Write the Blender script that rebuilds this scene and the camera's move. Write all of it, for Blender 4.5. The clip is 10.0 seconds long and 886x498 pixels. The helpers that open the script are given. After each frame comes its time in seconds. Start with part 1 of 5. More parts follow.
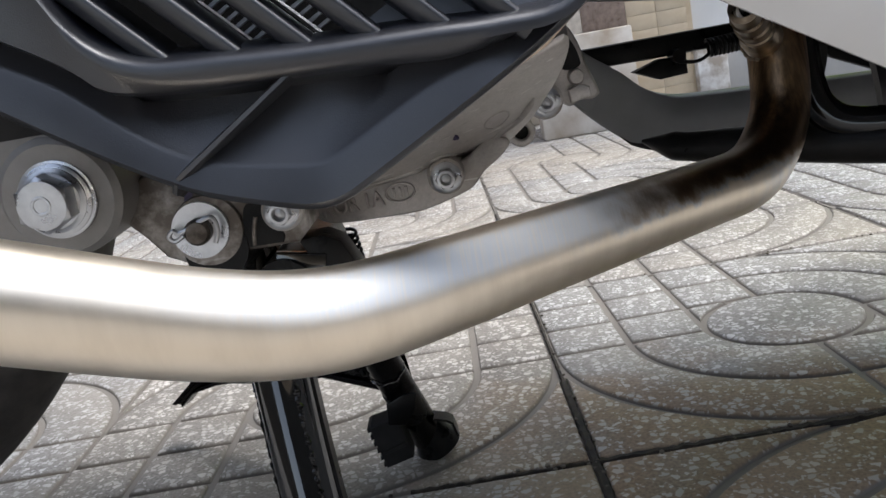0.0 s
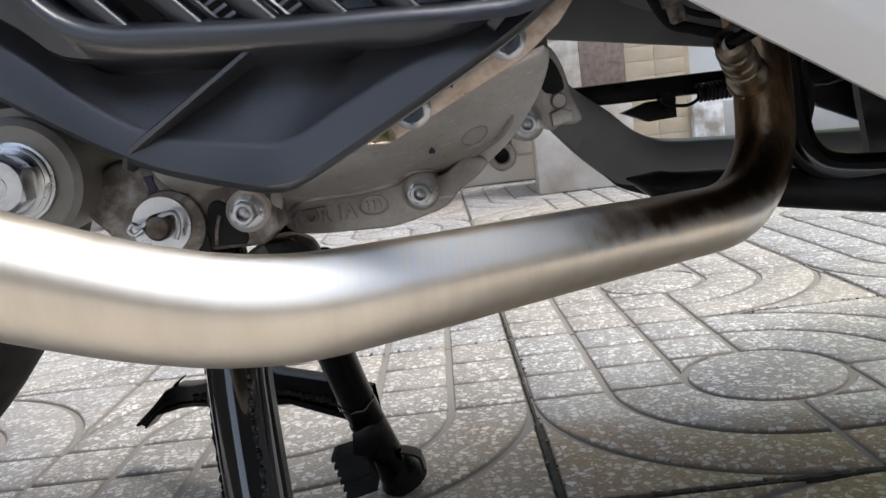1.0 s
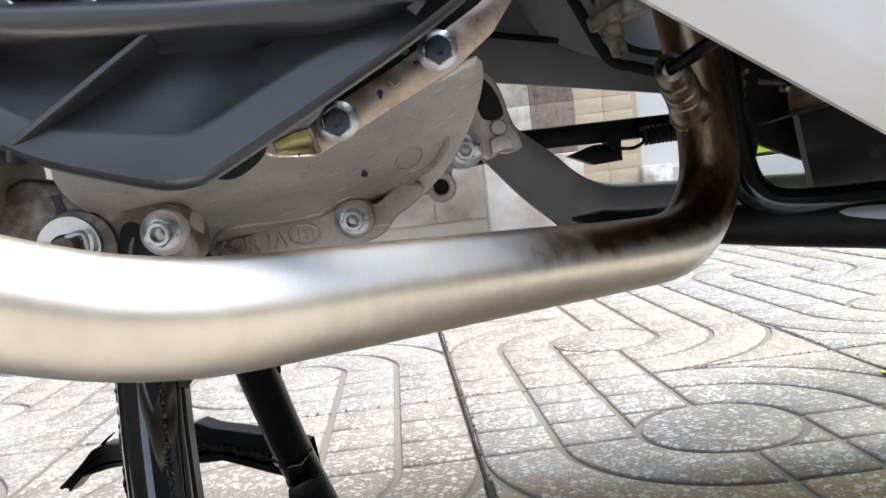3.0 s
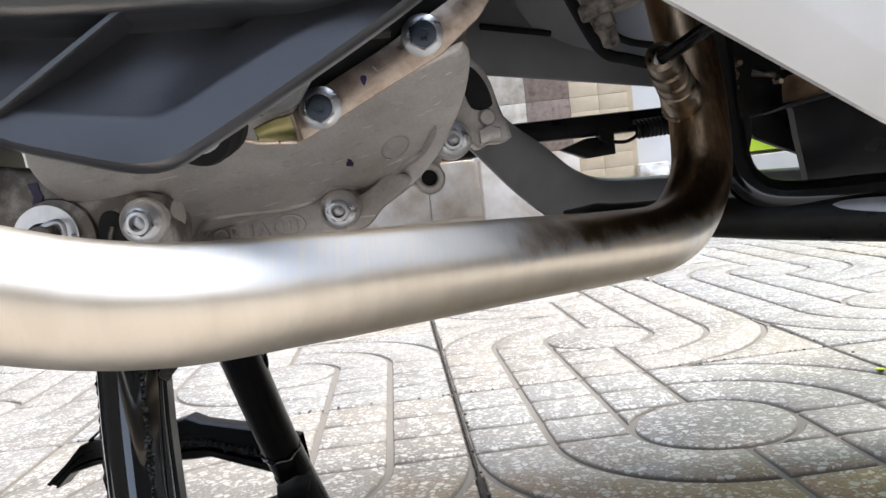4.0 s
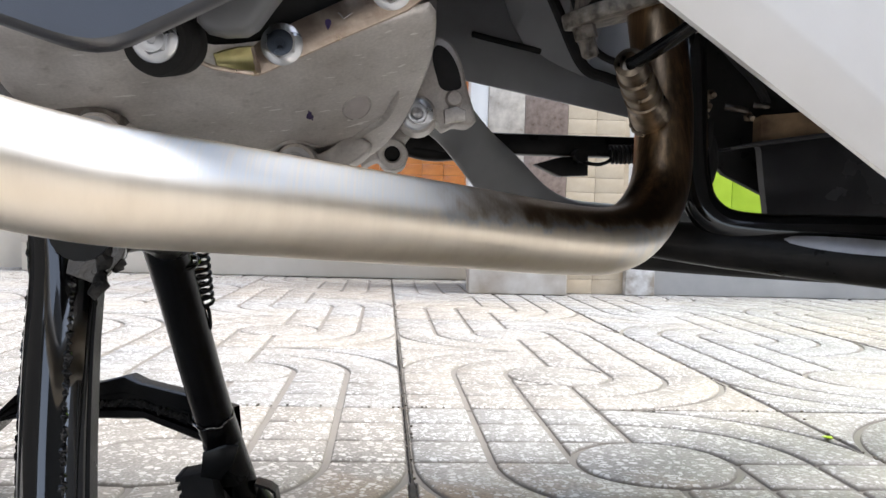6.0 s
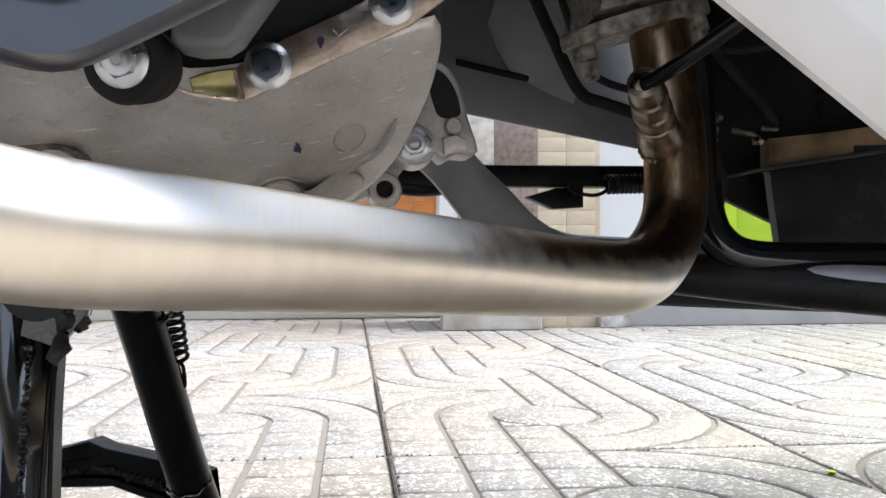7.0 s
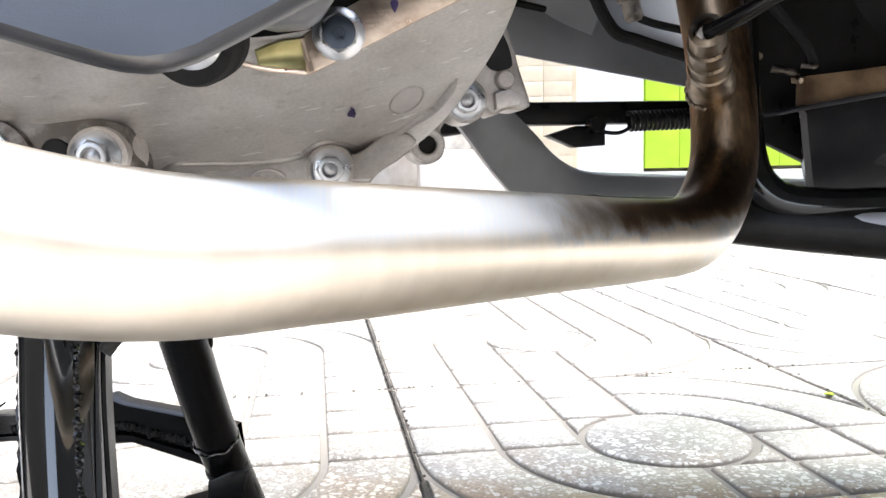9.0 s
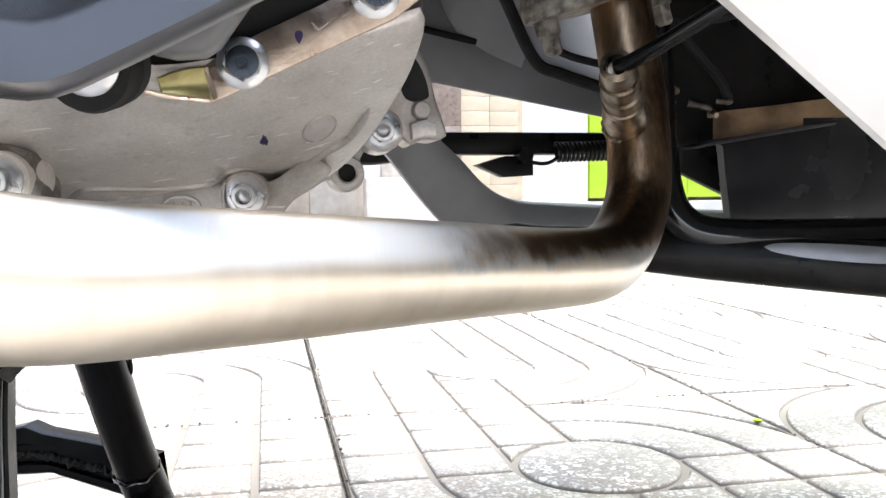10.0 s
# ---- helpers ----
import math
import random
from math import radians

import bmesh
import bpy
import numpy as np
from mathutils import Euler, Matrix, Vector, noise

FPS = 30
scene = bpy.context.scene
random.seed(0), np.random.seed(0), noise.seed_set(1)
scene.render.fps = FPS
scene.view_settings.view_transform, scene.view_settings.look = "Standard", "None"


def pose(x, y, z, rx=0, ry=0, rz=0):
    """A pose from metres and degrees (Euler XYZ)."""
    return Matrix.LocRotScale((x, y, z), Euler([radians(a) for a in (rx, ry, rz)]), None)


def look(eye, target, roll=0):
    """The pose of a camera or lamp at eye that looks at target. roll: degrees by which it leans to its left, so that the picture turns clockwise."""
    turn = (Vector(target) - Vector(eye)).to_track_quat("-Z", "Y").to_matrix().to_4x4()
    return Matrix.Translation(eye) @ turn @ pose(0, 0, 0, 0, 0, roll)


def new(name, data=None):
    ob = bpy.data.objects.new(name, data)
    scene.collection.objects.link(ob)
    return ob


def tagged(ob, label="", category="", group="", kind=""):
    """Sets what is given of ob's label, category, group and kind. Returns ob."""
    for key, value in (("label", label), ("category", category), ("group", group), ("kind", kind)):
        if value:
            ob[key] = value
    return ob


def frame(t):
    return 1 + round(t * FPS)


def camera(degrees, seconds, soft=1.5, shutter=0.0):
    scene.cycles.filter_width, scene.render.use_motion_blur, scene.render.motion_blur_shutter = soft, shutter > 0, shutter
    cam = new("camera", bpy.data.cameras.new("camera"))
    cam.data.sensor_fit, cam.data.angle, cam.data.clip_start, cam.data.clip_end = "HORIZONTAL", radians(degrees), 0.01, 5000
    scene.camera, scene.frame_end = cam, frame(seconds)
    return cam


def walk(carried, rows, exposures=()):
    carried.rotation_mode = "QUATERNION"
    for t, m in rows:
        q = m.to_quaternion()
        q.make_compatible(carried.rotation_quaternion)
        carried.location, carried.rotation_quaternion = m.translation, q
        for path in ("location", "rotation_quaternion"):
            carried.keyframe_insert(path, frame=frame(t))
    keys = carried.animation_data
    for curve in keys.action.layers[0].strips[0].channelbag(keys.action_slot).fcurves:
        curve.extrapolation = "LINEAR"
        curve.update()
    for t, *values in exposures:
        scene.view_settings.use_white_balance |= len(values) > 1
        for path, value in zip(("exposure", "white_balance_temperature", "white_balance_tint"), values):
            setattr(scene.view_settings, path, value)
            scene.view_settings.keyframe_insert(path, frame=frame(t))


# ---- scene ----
cam = camera(54.1, 10.0)
PATH = [
    (0, (-0.058, -0.91, 0.263), (-0.11, 1.044, -0.161), -10.4),
    (0.5, (-0.051, -0.903, 0.242), (-0.094, 1.058, -0.147), -8.4),
    (1, (-0.051, -0.904, 0.245), (-0.07, 1.072, -0.062), -6.8),
    (1.5, (-0.043, -0.899, 0.229), (-0.037, 1.095, 0.071), -6.5),
    (2, (-0.042, -0.893, 0.228), (0.022, 1.101, 0.089), -6.4),
    (2.5, (-0.044, -0.89, 0.226), (0.05, 1.102, 0.075), -6.6),
    (4, (-0.04, -0.883, 0.221), (0.063, 1.108, 0.061), -6.5),
    (4.5, (-0.029, -0.88, 0.211), (0.187, 1.102, 0.049), -5.7),
    (5, (-0.026, -0.886, 0.207), (0.173, 1.098, 0.047), -3.0),
    (5.5, (-0.019, -0.897, 0.2), (0.11, 1.095, 0.077), 0.2),
    (5.7, (-0.02, -0.895, 0.195), (0.097, 1.099, 0.089), 1.8),
    (6.8, (-0.037, -0.859, 0.191), (0.168, 1.13, 0.22), -0.3),
    (7, (-0.036, -0.852, 0.194), (0.174, 1.137, 0.212), -0.2),
    (7.5, (-0.038, -0.853, 0.197), (0.189, 1.134, 0.207), -0.7),
    (8, (-0.034, -0.855, 0.198), (0.189, 1.133, 0.187), -1.8),
    (8.5, (-0.051, -0.847, 0.201), (0.176, 1.14, 0.184), -1.8),
    (9, (-0.066, -0.832, 0.213), (0.219, 1.139, 0.027), -1.2),
    (9.5, (-0.063, -0.833, 0.214), (0.343, 1.121, 0.08), -0.3),
    (10, (-0.054, -0.838, 0.213), (0.344, 1.118, 0.089), -0.6),
]
EXPOSURES = [(t, e, 6150, 10) for t, e in ((0, 1.2), (1, 1.36), (2.0, 1.32), (2.5, 1.8), (3.3, 1.86), (5.7, 1.9), (7.5, 1.94), (8.0, 2.12), (8.5, 2.68), (9, 2.8), (10, 2.75))]
walk(cam, [(t, look(eye, target, roll)) for t, eye, target, roll in PATH], EXPOSURES)

# ---------------------------------------------------------------- light
world = bpy.data.worlds.new("sky")
scene.world = world
world.use_nodes = True
wn = world.node_tree.nodes
wl = world.node_tree.links
SUN_UP, SUN_ROUND = 66.0, 88.0
sky = wn.new("ShaderNodeTexSky")
sky.sky_type = "NISHITA"
sky.sun_disc = False
sky.sun_elevation, sky.sun_rotation = radians(SUN_UP), radians(SUN_ROUND)
sky.dust_density, sky.air_density = 1.5, 1.0
haze = wn.new("ShaderNodeHueSaturation")
haze.inputs["Saturation"].default_value = 0.5
wl.new(sky.outputs[0], haze.inputs["Color"])
wl.new(haze.outputs[0], wn["Background"].inputs[0])
wn["Background"].inputs[1].default_value = 0.15
sun_data = bpy.data.lights.new("sun", "SUN")
sun_data.energy, sun_data.angle, sun_data.color = 1.7, radians(28), (1.0, 0.955, 0.91)
sun = new("sun", sun_data)
az = radians(SUN_ROUND)
sun.matrix_world = look((math.sin(az) * 5, math.cos(az) * 5, 5 * math.tan(radians(SUN_UP))), (0, 0, 0))


# ---------------------------------------------------------------- materials
def base_mat(name, colour, rough=0.5, metal=0.0, coat=0.0):
    m = bpy.data.materials.new(name)
    m.use_nodes = True
    n, l = m.node_tree.nodes, m.node_tree.links
    b = n["Principled BSDF"]
    b.inputs["Base Color"].default_value = (*colour, 1)
    b.inputs["Roughness"].default_value = rough
    b.inputs["Metallic"].default_value = metal
    b.inputs["Coat Weight"].default_value = coat
    return m, n, l, b


def ramp(n, l, src, stops):
    r = n.new("ShaderNodeValToRGB")
    e = r.color_ramp.elements
    e[0].position, e[0].color = stops[0][0], (*stops[0][1], 1)
    e[1].position, e[1].color = stops[-1][0], (*stops[-1][1], 1)
    for p, c in stops[1:-1]:
        q = e.new(p)
        q.color = (*c, 1)
    l.new(src, r.inputs[0])
    return r.outputs[0]


def noise_tex(n, l, scale, detail=4, rough=0.55, stretch=(1, 1, 1), which="Object"):
    c = n.new("ShaderNodeTexCoord")
    mp = n.new("ShaderNodeMapping")
    mp.inputs["Scale"].default_value = stretch
    t = n.new("ShaderNodeTexNoise")
    t.inputs["Scale"].default_value, t.inputs["Detail"].default_value = scale, detail
    t.inputs["Roughness"].default_value = rough
    l.new(c.outputs[which], mp.inputs[0])
    l.new(mp.outputs[0], t.inputs[0])
    return t.outputs[0]


def mix(n, l, fac, a, b, blend="MIX"):
    x = n.new("ShaderNodeMix")
    x.data_type, x.blend_type = "RGBA", blend
    for k, v in ((0, fac), (6, a), (7, b)):
        if isinstance(v, tuple):
            x.inputs[k].default_value = (*v, 1)
        elif isinstance(v, (int, float)):
            x.inputs[k].default_value = v
        else:
            l.new(v, x.inputs[k])
    return x.outputs[2]


def bump(n, l, b, height, strength=0.3, dist=0.001):
    bp = n.new("ShaderNodeBump")
    bp.inputs["Strength"].default_value, bp.inputs["Distance"].default_value = strength, dist
    l.new(height, bp.inputs["Height"])
    l.new(bp.outputs[0], b.inputs["Normal"])


def plain(name, dark, light, rough, metal=0.0, scale=60, fine=900, strength=0.15, rough_var=0.12, coat=0.0, fine_dist=0.0004, shine=0.5):
    """A surface of two near tones, with stains at one scale and grain at another."""
    m, n, l, b = base_mat(name, light, rough, metal, coat)
    big = noise_tex(n, l, scale, 5)
    small = noise_tex(n, l, fine, 3)
    l.new(ramp(n, l, big, [(0.35, dark), (0.65, light)]), b.inputs["Base Color"])
    l.new(ramp(n, l, big, [(0.3, (rough - rough_var,) * 3), (0.7, (rough + rough_var,) * 3)]), b.inputs["Roughness"])
    bump(n, l, b, small, strength, fine_dist)
    b.inputs["Specular IOR Level"].default_value = shine
    if max(light) < 0.03 and rough > 0.32 and shine == 0.5:
        b.inputs["Specular IOR Level"].default_value = 0.16
    return m


def steel_pipe():
    """Brushed stainless steel, blue and straw from heat towards the cylinder head; reflections painted on its upper
    side.
    """
    m, n, l, b = base_mat("heat_tinted_stainless", (0.6, 0.57, 0.53), 0.25, 1.0)
    c = n.new("ShaderNodeTexCoord")
    s = n.new("ShaderNodeSeparateXYZ")
    l.new(c.outputs["Object"], s.inputs[0])
    wob = noise_tex(n, l, 70, 5, 0.65)

    def span(src, lo, hi, wobble):
        """0 to 1 along a coordinate, with a ragged border."""
        a = n.new("ShaderNodeMath")
        a.operation = "MULTIPLY_ADD"
        l.new(wob, a.inputs[0])
        a.inputs[1].default_value = wobble
        l.new(src, a.inputs[2])
        r = n.new("ShaderNodeMapRange")
        r.interpolation_type = "SMOOTHSTEP"
        r.inputs[1].default_value, r.inputs[2].default_value = lo + wobble / 2, hi + wobble / 2
        l.new(a.outputs[0], r.inputs[0])
        return r.outputs[0]

    def calc(op, a, b):
        q = n.new("ShaderNodeMath")
        q.operation = op
        l.new(a, q.inputs[0])
        l.new(b, q.inputs[1])
        return q.outputs[0]

    # upper side before the bend: soot with the body's dark reflection painted in; heat-browned riser after it
    soot_and_reflection = calc("MULTIPLY", span(s.outputs[0], -0.03, 0.075, 0.05), span(s.outputs[2], 0.189, 0.198, 0.013))
    riser = calc("MULTIPLY", span(s.outputs[0], 0.05, 0.08, 0.01), span(s.outputs[2], 0.19, 0.215, 0.012))
    straw = calc("MULTIPLY", span(s.outputs[0], 0.06, 0.105, 0.02), span(s.outputs[2], 0.165, 0.2, 0.0))
    darkened_top = calc("MULTIPLY", soot_and_reflection, span(s.outputs[2], 0.232, 0.206, 0.012))
    heat = calc("MAXIMUM", calc("MAXIMUM", soot_and_reflection, riser), calc("MULTIPLY", calc("MULTIPLY", straw, wob), wob))
    tint = ramp(n, l, heat, [(0.0, (0.94, 0.838, 0.69)), (0.14, (0.74, 0.735, 0.715)), (0.3, (0.66, 0.56, 0.43)), (0.5, (0.48, 0.36, 0.23)), (0.75, (0.38, 0.275, 0.175)), (1.0, (0.29, 0.205, 0.13))])
    streak = noise_tex(n, l, 40, 4, 0.6, (3, 3, 0.15))
    tint = mix(n, l, 0.35, tint, ramp(n, l, streak, [(0.3, (0.8, 0.77, 0.72)), (0.6, (1.0, 0.99, 0.97))]), "MULTIPLY")
    # darker and golden streaks drawn out along the heat-browned riser
    run = noise_tex(n, l, 1.0, 3, 0.6, (420, 420, 9))
    tint = mix(n, l, calc("MULTIPLY", riser, wob), tint, mix(n, l, 1.0, tint, ramp(n, l, run, [(0.36, (0.45, 0.42, 0.38)), (0.5, (1.0, 0.97, 0.93)), (0.66, (2.0, 1.8, 1.45))]), "MULTIPLY"))
    tint = mix(n, l, darkened_top, tint, mix(n, l, 1.0, tint, (0.5, 0.49, 0.5), "MULTIPLY"))
    mp = n.new("ShaderNodeMapping")
    mp.inputs["Rotation"].default_value, mp.inputs["Scale"].default_value = (0, 0, radians(-42)), (1500, 45, 45)
    l.new(c.outputs["Object"], mp.inputs[0])
    brush = n.new("ShaderNodeTexNoise")
    brush.inputs["Scale"].default_value, brush.inputs["Detail"].default_value = 1.0, 2
    l.new(mp.outputs[0], brush.inputs[0])
    tint = mix(n, l, 0.06, tint, ramp(n, l, brush.outputs[0], [(0.3, (0.88, 0.875, 0.87)), (0.6, (1.0, 1.0, 1.0))]), "MULTIPLY")
    l.new(tint, b.inputs["Base Color"])
    smear = noise_tex(n, l, 45, 5)
    dull = ramp(n, l, smear, [(0.3, (0.33, 0.33, 0.33)), (0.75, (0.42, 0.42, 0.42))])
    rough = mix(n, l, heat, dull, (0.34, 0.34, 0.34))
    # milky sheen painted on the upward-facing flank, between clean steel and heat-browned end
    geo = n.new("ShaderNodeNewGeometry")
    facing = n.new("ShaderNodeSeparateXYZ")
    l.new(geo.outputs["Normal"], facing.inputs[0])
    painted_sheen = calc("MULTIPLY", span(s.outputs[0], 0.035, -0.025, 0.05), span(facing.outputs[2], 0.05, 0.4, 0.15))
    painted_sheen = calc("MULTIPLY", painted_sheen, span(facing.outputs[2], 0.98, 0.84, 0.06))
    painted_sheen = calc("MULTIPLY", painted_sheen, span(s.outputs[0], -0.15, -0.09, 0.03))
    painted_sheen = calc("MULTIPLY", painted_sheen, ramp(n, l, brush.outputs[0], [(0.3, (0.6, 0.6, 0.6)), (0.55, (1, 1, 1))]))
    l.new(mix(n, l, painted_sheen, rough, (0.5, 0.5, 0.5)), b.inputs["Roughness"])
    l.new(mix(n, l, painted_sheen, (1.0, 1.0, 1.0), (0.3, 0.3, 0.3)), b.inputs["Metallic"])
    l.new(mix(n, l, painted_sheen, tint, (0.76, 0.765, 0.755)), b.inputs["Base Color"])
    return m


def cast_metal(name, dirt):
    """Bead-blasted cast aluminium: blotches, fine grain, a few bright scratches, and caked dirt."""
    m, n, l, b = base_mat(name, (0.5, 0.47, 0.43), 0.46, 0.55)
    big = noise_tex(n, l, 30, 6, 0.6)
    spots = noise_tex(n, l, 170, 3)
    col = ramp(n, l, big, [(0.25, (0.43, 0.395, 0.36)), (0.42, (0.58, 0.545, 0.507)), (0.55, (0.655, 0.62, 0.582)), (0.76, (0.8, 0.762, 0.722))])
    col = mix(n, l, ramp(n, l, spots, [(0.6, (0, 0, 0)), (0.78, (0.45, 0.45, 0.45))]), col, (0.3, 0.27, 0.24))
    col = mix(n, l, 0.4, col, ramp(n, l, noise_tex(n, l, 900, 2), [(0.35, (0.8, 0.8, 0.8)), (0.65, (1.1, 1.1, 1.1))]), "MULTIPLY")
    c = n.new("ShaderNodeTexCoord")
    mp = n.new("ShaderNodeMapping")
    mp.inputs["Rotation"].default_value, mp.inputs["Scale"].default_value = (0.0, 0.35, 0.5), (22, 520, 520)
    t = n.new("ShaderNodeTexNoise")
    t.inputs["Scale"].default_value, t.inputs["Detail"].default_value = 1.0, 1
    l.new(c.outputs["Object"], mp.inputs[0])
    l.new(mp.outputs[0], t.inputs[0])
    col = mix(n, l, ramp(n, l, t.outputs[0], [(0.716, (0, 0, 0)), (0.731, (0.85, 0.85, 0.85))]), col, (0.86, 0.84, 0.8))
    if dirt:
        col = mix(n, l, ramp(n, l, noise_tex(n, l, 55, 6, 0.65), [(0.3, (0.3 * dirt,) * 3), (0.54, (dirt,) * 3)]), col, (0.085, 0.068, 0.052))
    l.new(col, b.inputs["Base Color"])
    l.new(ramp(n, l, big, [(0.3, (0.38,) * 3), (0.7, (0.55,) * 3)]), b.inputs["Roughness"])
    bump(n, l, b, noise_tex(n, l, 320, 4, 0.55), 0.12, 0.0005)
    return m


def terrazzo(name, ground_a, ground_b):
    """Cement tile with pale stone chips, greyed and browned by dirt, with shade painted in below the scooter."""
    m, n, l, b = base_mat(name, ground_a, 0.6)
    c = n.new("ShaderNodeTexCoord")
    oi = n.new("ShaderNodeObjectInfo")
    add = n.new("ShaderNodeVectorMath")
    add.operation = "ADD"
    l.new(c.outputs["Object"], add.inputs[0])
    sc = n.new("ShaderNodeVectorMath")
    sc.operation = "SCALE"
    sc.inputs["Scale"].default_value = 7.3
    l.new(oi.outputs["Location"], sc.inputs[0])
    l.new(sc.outputs[0], add.inputs[1])
    wn_ = n.new("ShaderNodeTexNoise")
    wn_.inputs["Scale"].default_value = 160
    l.new(add.outputs[0], wn_.inputs[0])
    warp = n.new("ShaderNodeVectorMath")
    warp.operation = "MULTIPLY_ADD"
    warp.inputs[1].default_value = (0.0032, 0.0032, 0.0032)
    l.new(wn_.outputs[1], warp.inputs[0])
    l.new(add.outputs[0], warp.inputs[2])

    def chips(scale, share, rim):
        """Angular stone chips: some cells of a broken pattern, each drawn in from its border."""
        cell, border = n.new("ShaderNodeTexVoronoi"), n.new("ShaderNodeTexVoronoi")
        border.feature = "DISTANCE_TO_EDGE"
        for v in (cell, border):
            v.inputs["Scale"].default_value, v.inputs["Randomness"].default_value = scale, 1.0
            l.new(warp.outputs[0], v.inputs["Vector"])
        tone = n.new("ShaderNodeSeparateColor")
        l.new(cell.outputs["Color"], tone.inputs[0])
        inner = n.new("ShaderNodeMapRange")
        inner.inputs[1].default_value, inner.inputs[2].default_value = rim, rim + 0.06
        l.new(border.outputs["Distance"], inner.inputs[0])
        kept = n.new("ShaderNodeMath")
        kept.operation = "LESS_THAN"
        l.new(tone.outputs[0], kept.inputs[0])
        kept.inputs[1].default_value = share
        both = n.new("ShaderNodeMath")
        both.operation = "MULTIPLY"
        l.new(inner.outputs[0], both.inputs[0])
        l.new(kept.outputs[0], both.inputs[1])
        return both.outputs[0], tone

    large, sepc = chips(165, 0.36, 0.1)
    small, _ = chips(330, 0.24, 0.12)
    either = n.new("ShaderNodeMath")
    either.operation = "MAXIMUM"
    l.new(large, either.inputs[0])
    l.new(small, either.inputs[1])
    mask = either.outputs[0]
    big = n.new("ShaderNodeTexNoise")
    big.inputs["Scale"].default_value, big.inputs["Detail"].default_value = 7, 6
    l.new(add.outputs[0], big.inputs[0])
    cement = ramp(n, l, big.outputs[0], [(0.3, ground_a), (0.7, ground_b)])
    geo = n.new("ShaderNodeNewGeometry")
    place = n.new("ShaderNodeMapping")
    place.inputs["Location"].default_value, place.inputs["Scale"].default_value = (-0.25, 1.2, 0), (2.1, 2.9, 0)
    l.new(geo.outputs["Position"], place.inputs[0])
    ragged = n.new("ShaderNodeTexNoise")
    ragged.inputs["Scale"].default_value, ragged.inputs["Detail"].default_value = 9, 6
    l.new(geo.outputs["Position"], ragged.inputs[0])
    length = n.new("ShaderNodeVectorMath")
    length.operation = "LENGTH"
    l.new(place.outputs[0], length.inputs[0])
    reach = n.new("ShaderNodeMath")
    reach.operation = "MULTIPLY_ADD"
    l.new(ragged.outputs[0], reach.inputs[0])
    reach.inputs[1].default_value = 0.9
    l.new(length.outputs["Value"], reach.inputs[2])
    # brown dirt below the scooter, with the scooter's shade painted into it
    stain_and_shade = ramp(n, l, reach.outputs[0], [(0.7, (0.7, 0.7, 0.7)), (1.25, (0, 0, 0))])
    cement = mix(n, l, stain_and_shade, cement, (0.27, 0.172, 0.085))
    grit = n.new("ShaderNodeTexNoise")
    grit.inputs["Scale"].default_value, grit.inputs["Detail"].default_value = 420, 4
    l.new(add.outputs[0], grit.inputs[0])
    cement = mix(n, l, 1.0, cement, ramp(n, l, grit.outputs[0], [(0.3, (0.62, 0.6, 0.57)), (0.68, (1.25, 1.25, 1.24))]), "MULTIPLY")
    col = mix(n, l, mask, cement, mix(n, l, sepc.outputs[1], (0.58, 0.57, 0.55), (0.42, 0.408, 0.388)))
    col = mix(n, l, 1.0, col, mix(n, l, stain_and_shade, (1.0, 1.0, 1.0), (0.97, 0.88, 0.74)), "MULTIPLY")
    rnd = ramp(n, l, oi.outputs["Random"], [(0, (0.9, 0.9, 0.92)), (0.6, (1, 1, 1)), (1, (1.0, 0.94, 0.87))])
    col = mix(n, l, 1.0, col, rnd, "MULTIPLY")
    dirt = n.new("ShaderNodeTexNoise")
    dirt.inputs["Scale"].default_value, dirt.inputs["Detail"].default_value = 3.2, 5
    l.new(add.outputs[0], dirt.inputs[0])
    col = mix(n, l, ramp(n, l, dirt.outputs[0], [(0.42, (0, 0, 0)), (0.75, (0.5, 0.5, 0.5))]), col, (0.33, 0.28, 0.21))
    # dust and soil gather in the grooves
    sz = n.new("ShaderNodeSeparateXYZ")
    l.new(c.outputs["Object"], sz.inputs[0])
    deep = n.new("ShaderNodeMapRange")
    deep.inputs[1].default_value, deep.inputs[2].default_value = -0.0006, -0.0024
    l.new(sz.outputs[2], deep.inputs[0])
    col = mix(n, l, deep.outputs[0], col, (0.19, 0.17, 0.145))
    l.new(col, b.inputs["Base Color"])
    bump(n, l, b, wn_.outputs[0], 0.25, 0.0006)
    return m


